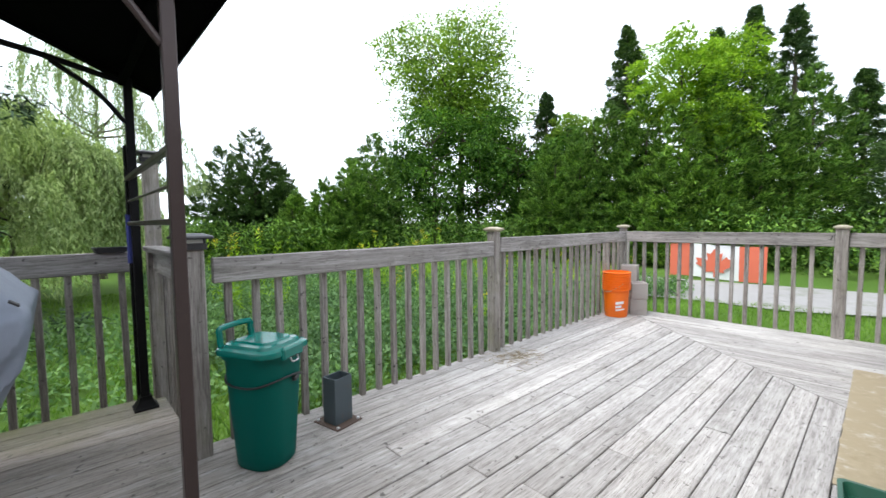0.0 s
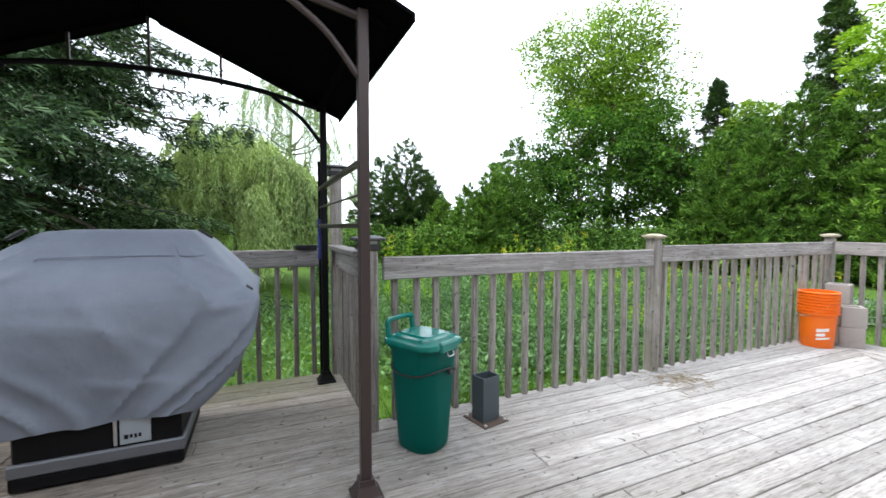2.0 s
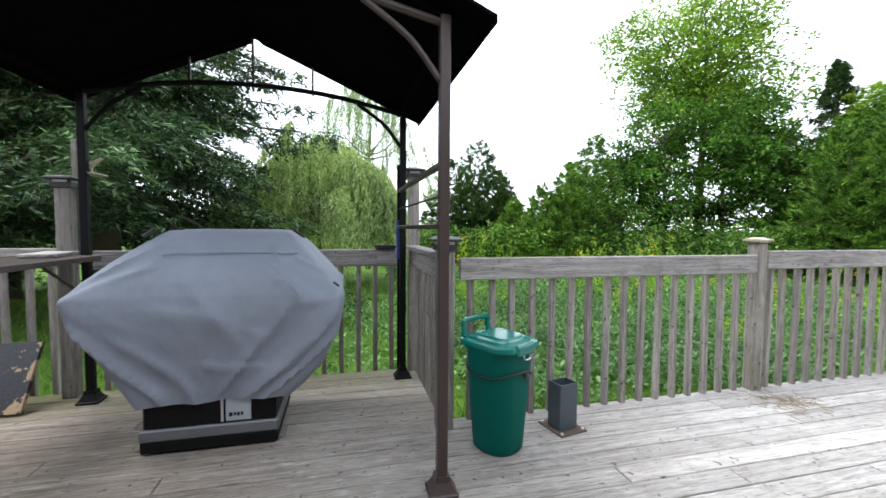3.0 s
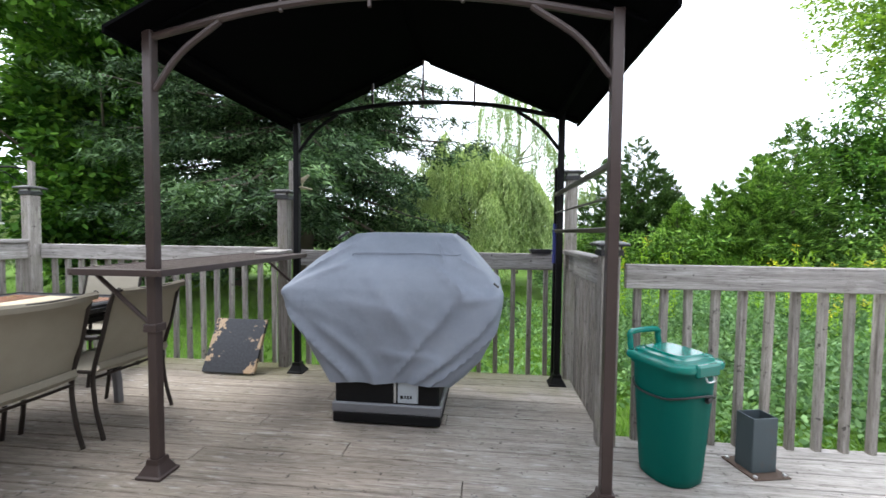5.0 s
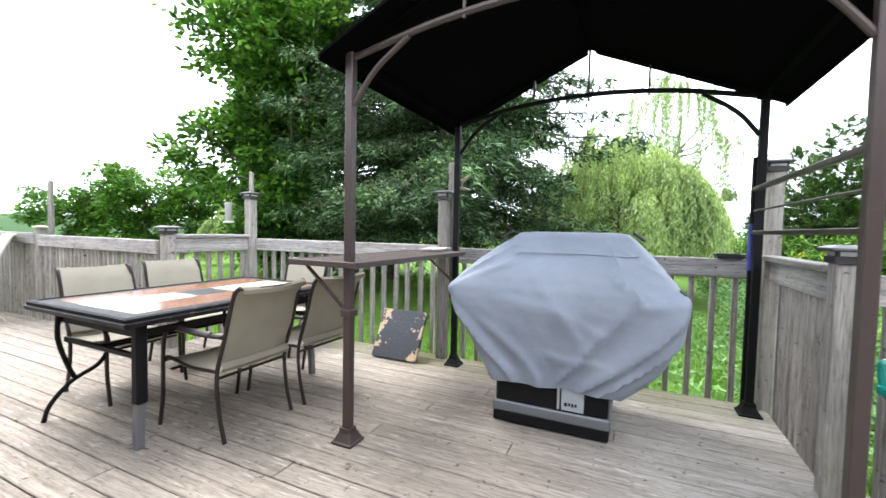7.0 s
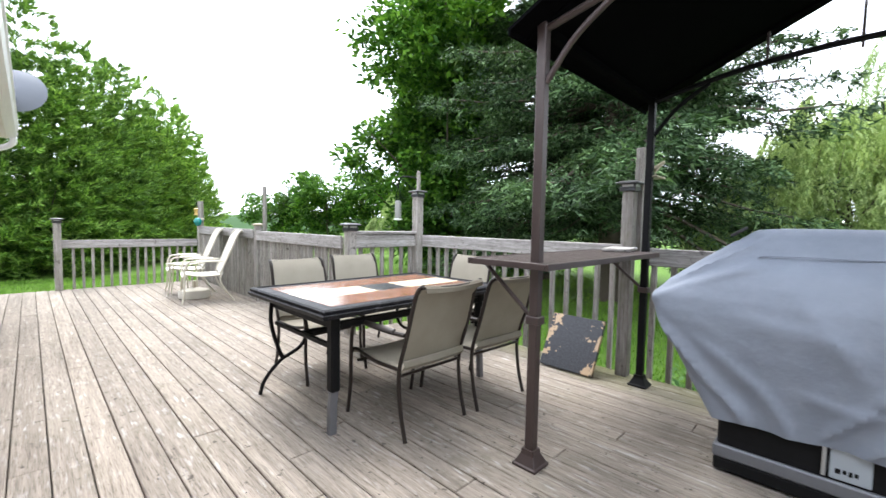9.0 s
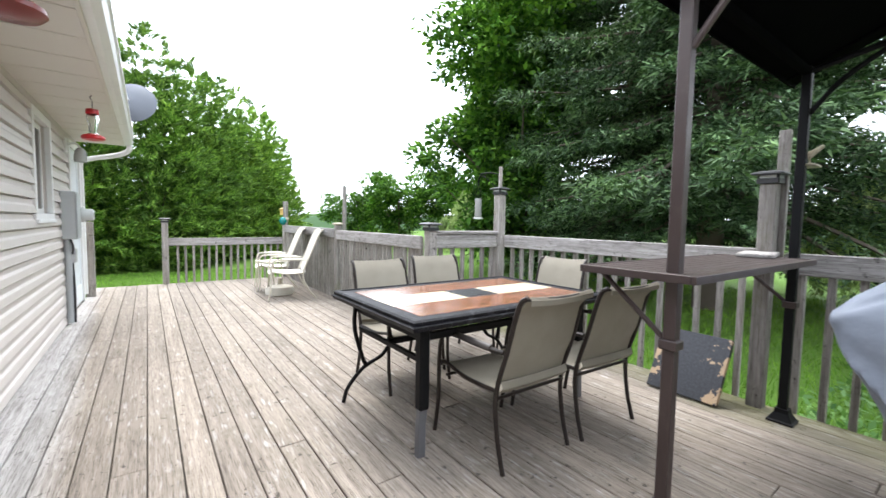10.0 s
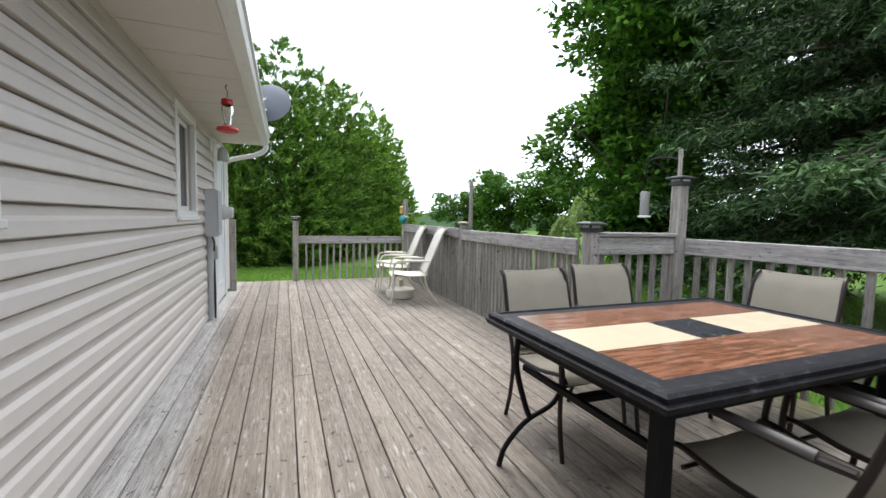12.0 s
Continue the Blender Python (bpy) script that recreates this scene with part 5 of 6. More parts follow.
g.loft([[(r * 0.6 * math.cos(a), 0.02 + yv, 1.65 + dz + r * math.sin(a)) for a in np.linspace(0, 5.6, 9)] for yv, dz, r in ((-0.045, 0.02, 0.006), (-0.025, 0.005, 0.018), (0.0, 0.0, 0.026), (0.03, 0.025, 0.019), (0.05, 0.042, 0.016), (0.062, 0.045, 0.008))])
part("bird", g, CAPWOOD, t, "", True)
part("stand", Form().tube([(0, 0.02, 1.6), (0, 0.02, 1.64)], 0.006, 6), CAPWOOD, t)
t = thing("wood_scrap", (-2.72, -1.3, 1.033), 12, "loose weathered board lying on the shelf", "board")
part("board", Form().box((-0.2, -0.16, 0), (0.2, 0.03, 0.022), 0.004), RAIL_X, t)
t = thing("small_tray", (WX + 0.03, 0.86, 1.051), 5, "small dark tray on the railing", "tray")
part("dish", Form().loft([rrect(0.05, 0.08, 0.02, 0), rrect(0.062, 0.095, 0.02, 0.035), rrect(0.05, 0.083, 0.02, 0.035), rrect(0.044, 0.075, 0.02, 0.01)]), LAMPBLACK, t)
t = thing("folded_umbrella", (GX0 - 0.05, GY1 + 0.005, 0), 0, "dark pole with a blue sleeve tied to the gazebo", "pole")
part("pole", Form().tube([(0, 0, 0.02), (0, 0, 1.75)], 0.016, 8), BLACKMETAL, t, "", True)
part("sleeve", Form().tube([(0, 0, 0.98), (0, 0, 1.3)], 0.022, 10), plain_mat("blue_cloth", (0.02, 0.03, 0.16), (0.04, 0.05, 0.24), 0.7), t, "blue cloth sleeve", True)
t = thing("small_lantern", (MX + 0.03, SY - 0.1, 0), 0, "small amber hanging lantern at the corner plank", "lantern")
part("body", Form().lathe([(0.01, 1.45), (0.06, 1.42), (0.045, 1.4), (0.04, 1.32), (0.05, 1.3)], 12), plain_mat("amber_glass", (0.4, 0.26, 0.06), (0.5, 0.34, 0.1), 0.3), t, "", True)
part("hook", Form().tube(arc_pts([(0, 0.05, 1.54), (0, 0, 1.55), (0, 0, 1.45)], 4), 0.006, 6), BLACKMETAL, t)
t = thing("glass_float", (MX + 0.07, SY + 0.12, 1.085), 0, "round teal glass ball on the railing corner", "ornament")
part("ball", Form().lathe([(0.02, 0), (0.05, 0.02), (0.075, 0.07), (0.075, 0.1), (0.05, 0.15), (0.02, 0.165)], 16), plain_mat("teal_glass", (0.0, 0.14, 0.13), (0.01, 0.2, 0.18), 0.15), t, "", True)

# ---- beyond the driveway ----
FLAG_R = plain_mat("faded_red_cloth", (0.5, 0.1, 0.055), (0.62, 0.16, 0.09), 0.85, 0, 4, 0.1)
FLAG_W = plain_mat("white_cloth", (0.62, 0.63, 0.64), (0.74, 0.75, 0.76), 0.85, 0, 4, 0.1)
t = thing("flag", (-2.8, 14.75, -0.01), -3, "faded red and white flag with a leaf, hung flat", "flag")


def cloth(x0, x1):
    return Form().loft([[(x, 0.03 * math.sin(5 * x + z), z - 0.03 * math.sin(2.2 * x)) for z in np.linspace(-0.5, 0.5, 8)] for x in np.linspace(x0, x1, 10)], (False, False), False)


part("red_band", cloth(-1.24, -0.6), FLAG_R, t)
part("white_band", cloth(-0.6, 0.6), FLAG_W, t)
part("red_band", cloth(0.6, 1.24), FLAG_R, t)
half = [(0, 0.46), (0.1, 0.27), (0.2, 0.32), (0.16, 0.05), (0.3, 0.2), (0.33, 0.12), (0.47, 0.14), (0.42, 0.0), (0.47, -0.05), (0.22, -0.25), (0.25, -0.33), (0.02, -0.3)]
outline = [(x, z) for x, z in half] + [(0.02, -0.48), (-0.02, -0.48)] + [(-x, z) for x, z in half[:0:-1]]
g = Form()
g.add([(x * 1.05, -0.05, z * 0.9 - 0.02) for x, z in outline] + [(x * 1.05, -0.042, z * 0.9 - 0.02) for x, z in outline], [tuple(range(len(outline))), tuple(range(len(outline), 2 * len(outline)))])
part("leaf_emblem", g, FLAG_R, t)
part("line", Form().tube(arc_pts([(-2.6, 0, 0.6), (-1.24, 0, 0.51), (1.24, 0, 0.5), (2.6, 0, 0.58)], 6), 0.006, 5), LAMPBLACK, t)
for xx in (-2.6, 2.6):
    part("line_post", Form().tube([(xx, 0, GZ - 0.1), (xx, 0, 0.75)], 0.04, 8), RAIL_Z, t)
t = thing("canopy_shelter", (2.4, 16.4, ground_z(2.4, 16.4)), -6, "white tarpaulin shelter roof on dark posts", "shelter")
TARP = plain_mat("white_tarpaulin", (0.6, 0.62, 0.65), (0.72, 0.74, 0.77), 0.6, 0, 5, 0.3)
for s in (-1, 1):
    part("tarpaulin", Form().loft([[(s * 1.6, yv, 2.2 + 0.03 * math.sin(yv * 4)), (s * 0.8, yv, 2.5 + 0.02 * math.sin(yv * 3)), (0, yv, 2.82), (0, yv, 2.8), (s * 0.8, yv, 2.48 + 0.02 * math.sin(yv * 3)), (s * 1.6, yv, 2.18 + 0.03 * math.sin(yv * 4))] for yv in np.linspace(-1.2, 1.2, 9)]), TARP, t)
    for yy in (-1.1, 1.1):
        part("post", Form().tube([(s * 1.5, yy, -0.1), (s * 1.5, yy, 2.22)], 0.05, 8), RAIL_Z, t)


# ---- trees ----
def leaf_cloud(name, P, D, S, L, W, mat, parent=None, corners=3):
    """Many small leaves of three or four corners: foot P, way D, side S, length L, width W."""
    n = len(P)
    L, W = np.broadcast_to(L, n)[:, None], np.broadcast_to(W, n)[:, None]
    co = np.empty((n, corners, 3), dtype=np.float32)
    if corners == 4:
        co[:, 0] = P
        co[:, 1] = P + D * L * 0.5 + S * W * 0.5
        co[:, 2] = P + D * L
        co[:, 3] = P + D * L * 0.5 - S * W * 0.5
    else:
        co[:, 0] = P + S * W * 0.5
        co[:, 1] = P + D * L
        co[:, 2] = P - S * W * 0.5
    me = bpy.data.meshes.new(name)
    me.vertices.add(corners * n)
    me.vertices.foreach_set("co", co.ravel())
    me.loops.add(corners * n)
    me.loops.foreach_set("vertex_index", np.arange(corners * n, dtype=np.int32))
    me.polygons.add(n)
    me.polygons.foreach_set("loop_start", np.arange(0, corners * n, corners, dtype=np.int32))
    me.update(calc_edges=True)
    me.materials.append(mat)
    ob = new(name, me)
    ob.parent = parent
    return ob


def unit(a):
    return a / np.maximum(np.linalg.norm(a, axis=-1, keepdims=True), 1e-6)


def sides(rng, D):
    return unit(np.cross(D, rng.normal(size=D.shape)))


def level_sides(rng, D, loose=0.45):
    """Sides that lie nearly level, so that the leaves face the sky."""
    return unit(np.cross(D, np.array((0, 0, 1.0))) + rng.normal(size=D.shape) * loose)


def sprays(rng, C, R, per, out=0.8, droop=-0.25, flat=0.7):
    """Leaf feet and ways on the upper and outer skins of clumps round the centres C."""
    n = len(C)
    d = unit(rng.normal(size=(n, per, 3)) + np.array((0, 0, 0.55)))
    d[..., 2] *= flat
    rad = (0.5 + 0.55 * rng.random((n, per, 1)) ** 0.7) * np.asarray(R).reshape(-1, 1, 1)
    P = C[:, None, :] + d * rad
    away = np.concatenate((C[:, :2], np.zeros((n, 1))), 1)
    D = unit(d * out + unit(away)[:, None, :] * 0.5 + rng.normal(size=d.shape) * 0.4 + np.array((0, 0, droop)))
    return P.reshape(-1, 3), D.reshape(-1, 3)


def clumped(rng, C, R, per, out=0.7, up=0.0, flat=0.75):
    """Leaf feet and ways in balls of radius R round the centres C."""
    n = len(C)
    d = unit(rng.normal(size=(n, per, 3)))
    d[..., 2] *= flat
    rad = (rng.random((n, per, 1)) ** 0.45) * np.asarray(R).reshape(-1, 1, 1)
    P = C[:, None, :] + d * rad
    D = unit(d * out + rng.normal(size=d.shape) * 0.55 + np.array((0, 0, up)))
    return P.reshape(-1, 3), D.reshape(-1, 3)


def limbs(rng, h, top_r, n, spread, z0, r0):
    g = Form()
    bend = rng.normal(size=2) * 0.25
    trunk = arc_pts([(0, 0, -0.2), (bend[0] * 0.3, bend[1] * 0.3, h * 0.35), (bend[0], bend[1], h * 0.85)], 5)
    g.tube(trunk, [r0 * (1 - 0.85 * k / (len(trunk) - 1)) for k in range(len(trunk))], 8)
    for k in range(n):
        a, z = rng.random() * 6.28, z0 + (h * 0.8 - z0) * rng.random()
        ln = spread * (0.6 + 0.5 * rng.random()) * (1.1 - 0.6 * z / h)
        s = Vector((bend[0] * z / h, bend[1] * z / h, z))
        e = s + Vector((math.cos(a) * ln, math.sin(a) * ln, ln * 0.7))
        mid = (s + e) / 2 + Vector((0, 0, -0.1 * ln)) + Vector(rng.normal(size=3)) * 0.1
        pts = arc_pts([s, mid, e], 4)
        g.tube(pts, [r0 * 0.32 * (1 - 0.85 * q / (len(pts) - 1)) for q in range(len(pts))], 5)
    return g


def deciduous(seed, x, y, h, R, z0, leaf, label, lobes=9, clumps=260, per=70, L=0.2, taper=0.55, name="broadleaf_tree"):
    rng = np.random.default_rng(seed)
    t = thing(name, (x, y, GZ), 0, label, "tree")
    part("trunk", limbs(rng, h, 0.05, 16, R * 0.9, z0 * 0.8, 0.02 * h), BARK, t, "", True)
    zc = (z0 + h) / 2
    ctr = rng.normal(size=(lobes, 3)) * np.array((R * 0.42, R * 0.42, (h - z0) * 0.26)) + np.array((0, 0, zc))
    ctr[:, 2] = np.clip(ctr[:, 2], z0 + 0.6, h - 0.8)
    shrink = 1.0 - taper * np.abs((ctr[:, 2] - zc) / ((h - z0) / 2)) ** 2
    ctr[:, :2] *= shrink[:, None]
    k = rng.integers(0, lobes, clumps)
    lob = R * (0.34 + 0.2 * rng.random(lobes)) * (0.75 + 0.25 * shrink)
    d = unit(rng.normal(size=(clumps, 3)))
    C = ctr[k] + d * (lob[k] * (0.55 + 0.5 * rng.random(clumps)))[:, None]
    C[:, 2] = np.minimum(C[:, 2], h - 0.2)
    P, D = sprays(rng, C, 0.2 * R * (0.5 + 0.6 * rng.random(clumps)), per, 0.6, -0.2, 0.6)
    leaf_cloud("crown", P, D, level_sides(rng, D, 0.6), L * (0.5 + 0.7 * rng.random(len(P))), L * 0.6, leaf, t, 4)
    return t


def cedar(seed, x, y, h, R, leaf, label, boughs=1500, per=52, L=0.12, power=0.8, low=0.1, name="cedar_tree"):
    """A dense cedar: fans of scale leaves that reach out and curve up from a few leaders."""
    rng = np.random.default_rng(seed)
    t = thing(name, (x, y, GZ), 0, label, "tree")
    part("trunk", limbs(rng, h * 0.95, 0.04, 10, R * 0.6, h * 0.1, 0.016 * h), BARK, t, "", True)
    k = 7
    la, lr = rng.random(k) * 6.283, R * (0.12 + 0.4 * rng.random(k))
    lh, lw = h * (0.94 - 0.3 * lr / R - 0.1 * rng.random(k)), R * (0.45 + 0.25 * rng.random(k))
    lr[0], lh[0], lw[0] = 0, h, R
    j = rng.choice(k, boughs, p=np.r_[0.58, np.full(k - 1, 0.42 / (k - 1))])
    u = 1 - rng.random(boughs) ** 0.62
    z = low + u * (lh[j] - low)
    a = rng.random(boughs) * 2 * math.pi
    lump = 1 + 0.13 * np.sin(3 * a + seed + 4 * u) + 0.1 * np.sin(7 * a + 11 * u + j) + 0.07 * rng.normal(size=boughs)
    r = lw[j] * (1 - u) ** power * np.minimum(1, 0.72 + 1.6 * u) * lump * (0.5 + 0.5 * rng.random(boughs) ** 0.5)
    ca, sa = np.cos(a), np.sin(a)
    tip = np.stack((lr[j] * np.cos(la[j]) + r * ca, lr[j] * np.sin(la[j]) + r * sa, z), 1)
    ln = (0.32 + 0.42 * rng.random(boughs)) * (0.45 + 0.65 * (1 - u)) * (R / 2.8) ** 0.5
    way = unit(np.stack((ca, sa, 0.35 + 0.7 * u), 1) + rng.normal(size=(boughs, 3)) * 0.3)
    side = unit(np.cross(way, np.array((0, 0, 1.0))) + rng.normal(size=(boughs, 3)) * 0.45)
    q = rng.random((boughs, per, 1)) ** 0.7
    w = (rng.random((boughs, per, 1)) * 2 - 1) * (1.05 - q) * 0.55
    fan = ln[:, None, None]
    P = tip[:, None, :] + way[:, None, :] * (q - 0.75) * fan + side[:, None, :] * w * fan
    P[..., 2] -= (0.3 * np.abs(w) * fan + 0.12 * q * q * fan)[..., 0]
    P += rng.normal(size=P.shape) * 0.025
    D = unit(way[:, None, :] + side[:, None, :] * np.sign(w) * 0.55 + rng.normal(size=P.shape) * 0.3 + np.array((0, 0, -0.1)))
    S = unit(np.cross(D, np.array((0, 0, 1.0))) + rng.normal(size=D.shape) * 0.6)
    P, D, S = P.reshape(-1, 3), D.reshape(-1, 3), S.reshape(-1, 3)
    P[:, 2] = np.maximum(P[:, 2], 0.02)
    leaf_cloud("crown", P, D, S, L * (0.7 + 1.0 * rng.random(len(P))), L * 0.34, leaf, t)
    return t


def spruce(seed, x, y, h, R, leaf, label, boughs=150, twigs=26, per=9, L=0.2, low=0.6, droop=0.35, name="spruce_tree"):
    rng = np.random.default_rng(seed)
    t = thing(name, (x, y, GZ), 0, label, "tree")
    g = Form()
    g.tube([(0, 0, -0.2), (0.03, 0.02, h * 0.5), (0, 0, h)], [0.02 * h, 0.012 * h, 0.01], 9)
    Ps, Ds = [], []
    for k in range(boughs):
        u = ((k + rng.random()) / boughs) ** 1.15
        z = low + u * (h - low) * 0.985
        a = k * 2.39996 + rng.normal() * 0.5
        ln = R * (1 - u) ** 0.85 * (0.5 + 0.65 * rng.random()) + 0.06
        s = np.linspace(0, 1, twigs)
        dr = droop * (0.6 + 0.8 * rng.random()) * (1.15 - u)
        bx = s * ln
        tip = rng.normal() * 0.1
        bz = z + (0.16 + tip) * ln * s - dr * ln * s ** 1.5 + 0.22 * ln * dr * np.maximum(0, s - 0.7) * 3
        ca, sa = math.cos(a), math.sin(a)
        if ln > 0.5:
            g.tube([(ca * bx[i], sa * bx[i], bz[i]) for i in range(0, twigs, 5)], [0.02 * ln ** 0.5 * (1 - 0.8 * i / twigs) + 0.004 for i in range(0, twigs, 5)], 4)
        keep = s > 0.22
        B = np.stack((ca * bx, sa * bx, bz), 1)[keep]
        sk = s[keep]
        w = ln * 0.36 * (1.15 - sk) + 0.08
        for side in (-1, 1):
            # side twigs: outwards and forwards, hanging at their ends
            way = unit(np.array([[ca * 0.75 - side * sa * 0.8, sa * 0.75 + side * ca * 0.8, -0.18]]))
            q = (np.floor(rng.random((len(B), per)) * 5) + 0.5) / 5
            tuft = rng.normal(size=(len(B), 5, 3)) * np.array((0.05, 0.05, 0.05))
            P = B[:, None, :] + way[None] * (q * w[:, None] * (0.7 + 0.5 * rng.random((len(B), 1))))[..., None]
            P[..., 2] -= 0.35 * (q ** 2) * w[:, None] + 0.04 * rng.random(q.shape)
            P += np.take_along_axis(tuft, np.minimum(4, (q * 5).astype(int))[..., None], 1) + rng.normal(size=P.shape) * 0.04
            Dd = unit(way[None] + rng.normal(size=P.shape) * 0.6 + np.array((0, 0, -0.15)))
            Ps.append(P.reshape(-1, 3))
            Ds.append(Dd.reshape(-1, 3))
    part("trunk", g, BARK, t, "", True)
    P, D = np.concatenate(Ps), np.concatenate(Ds)
    leaf_cloud("crown", P, D, level_sides(rng, D, 0.7), L * (0.6 + 0.7 * rng.random(len(P))), L * 0.3, leaf, t)
    return t


def willow(seed, x, y, h, R, leaf, label, strands=1500, L=0.14, hang=1.0, lowest=0.5):
    rng = np.random.default_rng(seed)
    t = thing("willow_tree", (x, y, GZ), 0, label, "tree")
    part("trunk", limbs(rng, h * 0.85, 0.05, 18, R * 0.75, h * 0.25, 0.016 * h), BARK, t, "", True)
    # the crown is made of domes of different heights, each with its own hanging fringe
    domes = 24
    da, dq = np.arange(domes) * 2.4 + rng.random(domes), (np.arange(domes) / domes) ** 0.55
    dr, dw = R * 0.8 * dq, R * (0.16 + 0.17 * rng.random(domes))
    dtop = h * (1 - 0.5 * dq ** 2) * (0.82 + 0.18 * rng.random(domes))
    k = rng.integers(0, domes, strands)
    tress = rng.integers(0, strands // 9, strands)
    k = k[tress]
    b, q = (rng.random(strands) * 6.283)[tress] + rng.normal(size=strands) * 0.07, np.clip((rng.random(strands) ** 0.5)[tress] + rng.normal(size=strands) * 0.05, 0, 1.05)
    X0 = dr[k] * np.cos(da[k]) + dw[k] * q * np.cos(b)
    Y0 = dr[k] * np.sin(da[k]) + dw[k] * q * np.sin(b)
    a, r = np.arctan2(Y0, X0), np.hypot(X0, Y0)
    ztop = dtop[k] - dw[k] * 0.95 * np.minimum(q, 1) ** 2.4 - 0.25 * rng.random(strands) ** 2
    ln = np.minimum(ztop - lowest, (0.6 + 1.6 * rng.random(strands)[tress] + 0.8 * rng.random(strands)) * hang)
    m = 26
    s = np.linspace(0, 1, m)
    sway = rng.normal(size=(strands, 2)) * 0.12
    ox, oy = np.cos(a), np.sin(a)
    arc = 0.35 * np.sin(np.minimum(s * 3, 1.57))
    X = (r * ox)[:, None] + ox[:, None] * arc[None] * 0.6 + sway[:, :1] * s[None]
    Y = (r * oy)[:, None] + oy[:, None] * arc[None] * 0.6 + sway[:, 1:] * s[None]
    Z = ztop[:, None] - ln[:, None] * s[None] ** 1.15
    P = np.stack((X, Y, Z), -1).reshape(-1, 3) + rng.normal(size=(strands * m, 3)) * 0.022
    D = unit(rng.normal(size=P.shape) * 0.4 + np.array((0, 0, -1.0)))
    leaf_cloud("crown", P, D, sides(rng, D), L * (0.7 + 0.8 * rng.random(len(P))), L * 0.3, leaf, t)
    return t


CEDAR_L = leaf_mat("cedar_leaf", [(0.028, 0.075, 0.015), (0.08, 0.18, 0.032), (0.24, 0.41, 0.08)], 0.2, 0.4)
HEDGE_L = leaf_mat("hedge_cedar_leaf", [(0.038, 0.09, 0.02), (0.12, 0.235, 0.048), (0.31, 0.49, 0.105)], 0.22, 0.35)
DARK_L = leaf_mat("dark_conifer_leaf", [(0.017, 0.043, 0.014), (0.038, 0.085, 0.025), (0.1, 0.175, 0.055)], 0.18, 0.3)
SPRUCE_L = leaf_mat("spruce_needle", [(0.011, 0.026, 0.011), (0.038, 0.08, 0.036), (0.15, 0.245, 0.135)], 0.12, 0.5)
MAPLE_L = leaf_mat("maple_leaf", [(0.02, 0.062, 0.011), (0.052, 0.14, 0.021), (0.14, 0.28, 0.045)], 0.28, 0.4)
LIME_L = leaf_mat("light_leaf", [(0.1, 0.21, 0.015), (0.2, 0.36, 0.03), (0.32, 0.5, 0.05)], 0.4, 0.25)
ASH_L = leaf_mat("ash_leaf", [(0.06, 0.13, 0.018), (0.14, 0.25, 0.035), (0.26, 0.4, 0.07)], 0.38, 0.25)
WILLOW_L = leaf_mat("willow_leaf", [(0.14, 0.21, 0.085), (0.27, 0.37, 0.16), (0.43, 0.53, 0.28)], 0.35, 0.2)
WEED_L = leaf_mat("weed_leaf", [(0.045, 0.105, 0.04), (0.1, 0.2, 0.08), (0.2, 0.34, 0.16)], 0.35, 0.35)
GRASS_L = leaf_mat("grass_blade", [(0.07, 0.16, 0.022), (0.11, 0.23, 0.035), (0.17, 0.3, 0.055)], 0.3, 0.3)
GOLD_L = leaf_mat("goldenrod_flower", [(0.5, 0.42, 0.03), (0.62, 0.55, 0.06)], 0.3, 0.1)

def stand(bearing, away):
    """A place so many metres away from the deck's middle, at a bearing counted from east."""
    return 0.55 + away * math.cos(radians(bearing)), 0.6 + away * math.sin(radians(bearing))


# north and north-west wood edge
deciduous(1, *stand(134.5, 26), 15.0, 5.2, 6.0, ASH_L, "tall light green broadleaf tree with an open crown", 15, 520, 70, 0.22, 0.7)
for k, (bear, away, hh, rr) in enumerate(((143, 23.5, 6.9, 2.7), (138, 22.5, 7.6, 3.0), (132, 22.5, 7.8, 3.1), (126, 22.0, 7.2, 2.8), (121, 22.0, 6.6, 2.6))):
    deciduous(2 + k, *stand(bear, away), hh, rr, 0.4, MAPLE_L, "dark green broadleaf tree in the wood edge", 13, 320, 56, 0.2)
for k, (bear, away, hh, rr) in enumerate(((156.5, 20, 3.3, 1.8), (152.8, 18, 3.7, 1.9), (149.5, 18, 4.6, 2.1), (146.3, 19, 6.1, 2.2), (148, 21, 5.6, 2.2))):
    cedar(70 + k, *stand(bear, away), hh, rr, CEDAR_L, "young green cedar in front of the wood", 800, 36, 0.14)
for k, (bear, away, hh, rr) in enumerate(((161.4, 22, 6.5, 2.6), (164.8, 23, 5.7, 2.4), (158.8, 22.5, 5.0, 2.2))):
    cedar(80 + k, *stand(bear, away), hh, rr, DARK_L, "dark conifer standing apart behind the weeds", 950, 38, 0.16, 0.62)
spruce(10, *stand(122.9, 24), 9.0, 2.4, DARK_L, "dark narrow spruce in the wood", 120, 20, 9, 0.18)
spruce(11, *stand(113.1, 24), 12.0, 3.4, DARK_L, "tall narrow dark spruce above the wood", 170, 22, 9, 0.19)
spruce(12, *stand(103.8, 26), 11.7, 3.4, DARK_L, "tall narrow dark spruce above the wood", 150, 20, 9, 0.19)
spruce(13, *stand(100.4, 26), 12.4, 3.4, DARK_L, "tall narrow dark spruce above the wood", 150, 20, 9, 0.19)
spruce(14, *stand(96.9, 26), 11.9, 3.4, DARK_L, "tall narrow dark spruce above the wood", 150, 20, 9, 0.19)
spruce(20, *stand(91.6, 24), 7.8, 2.4, DARK_L, "dark spruce at the end of the wood", 120, 20, 9, 0.19)
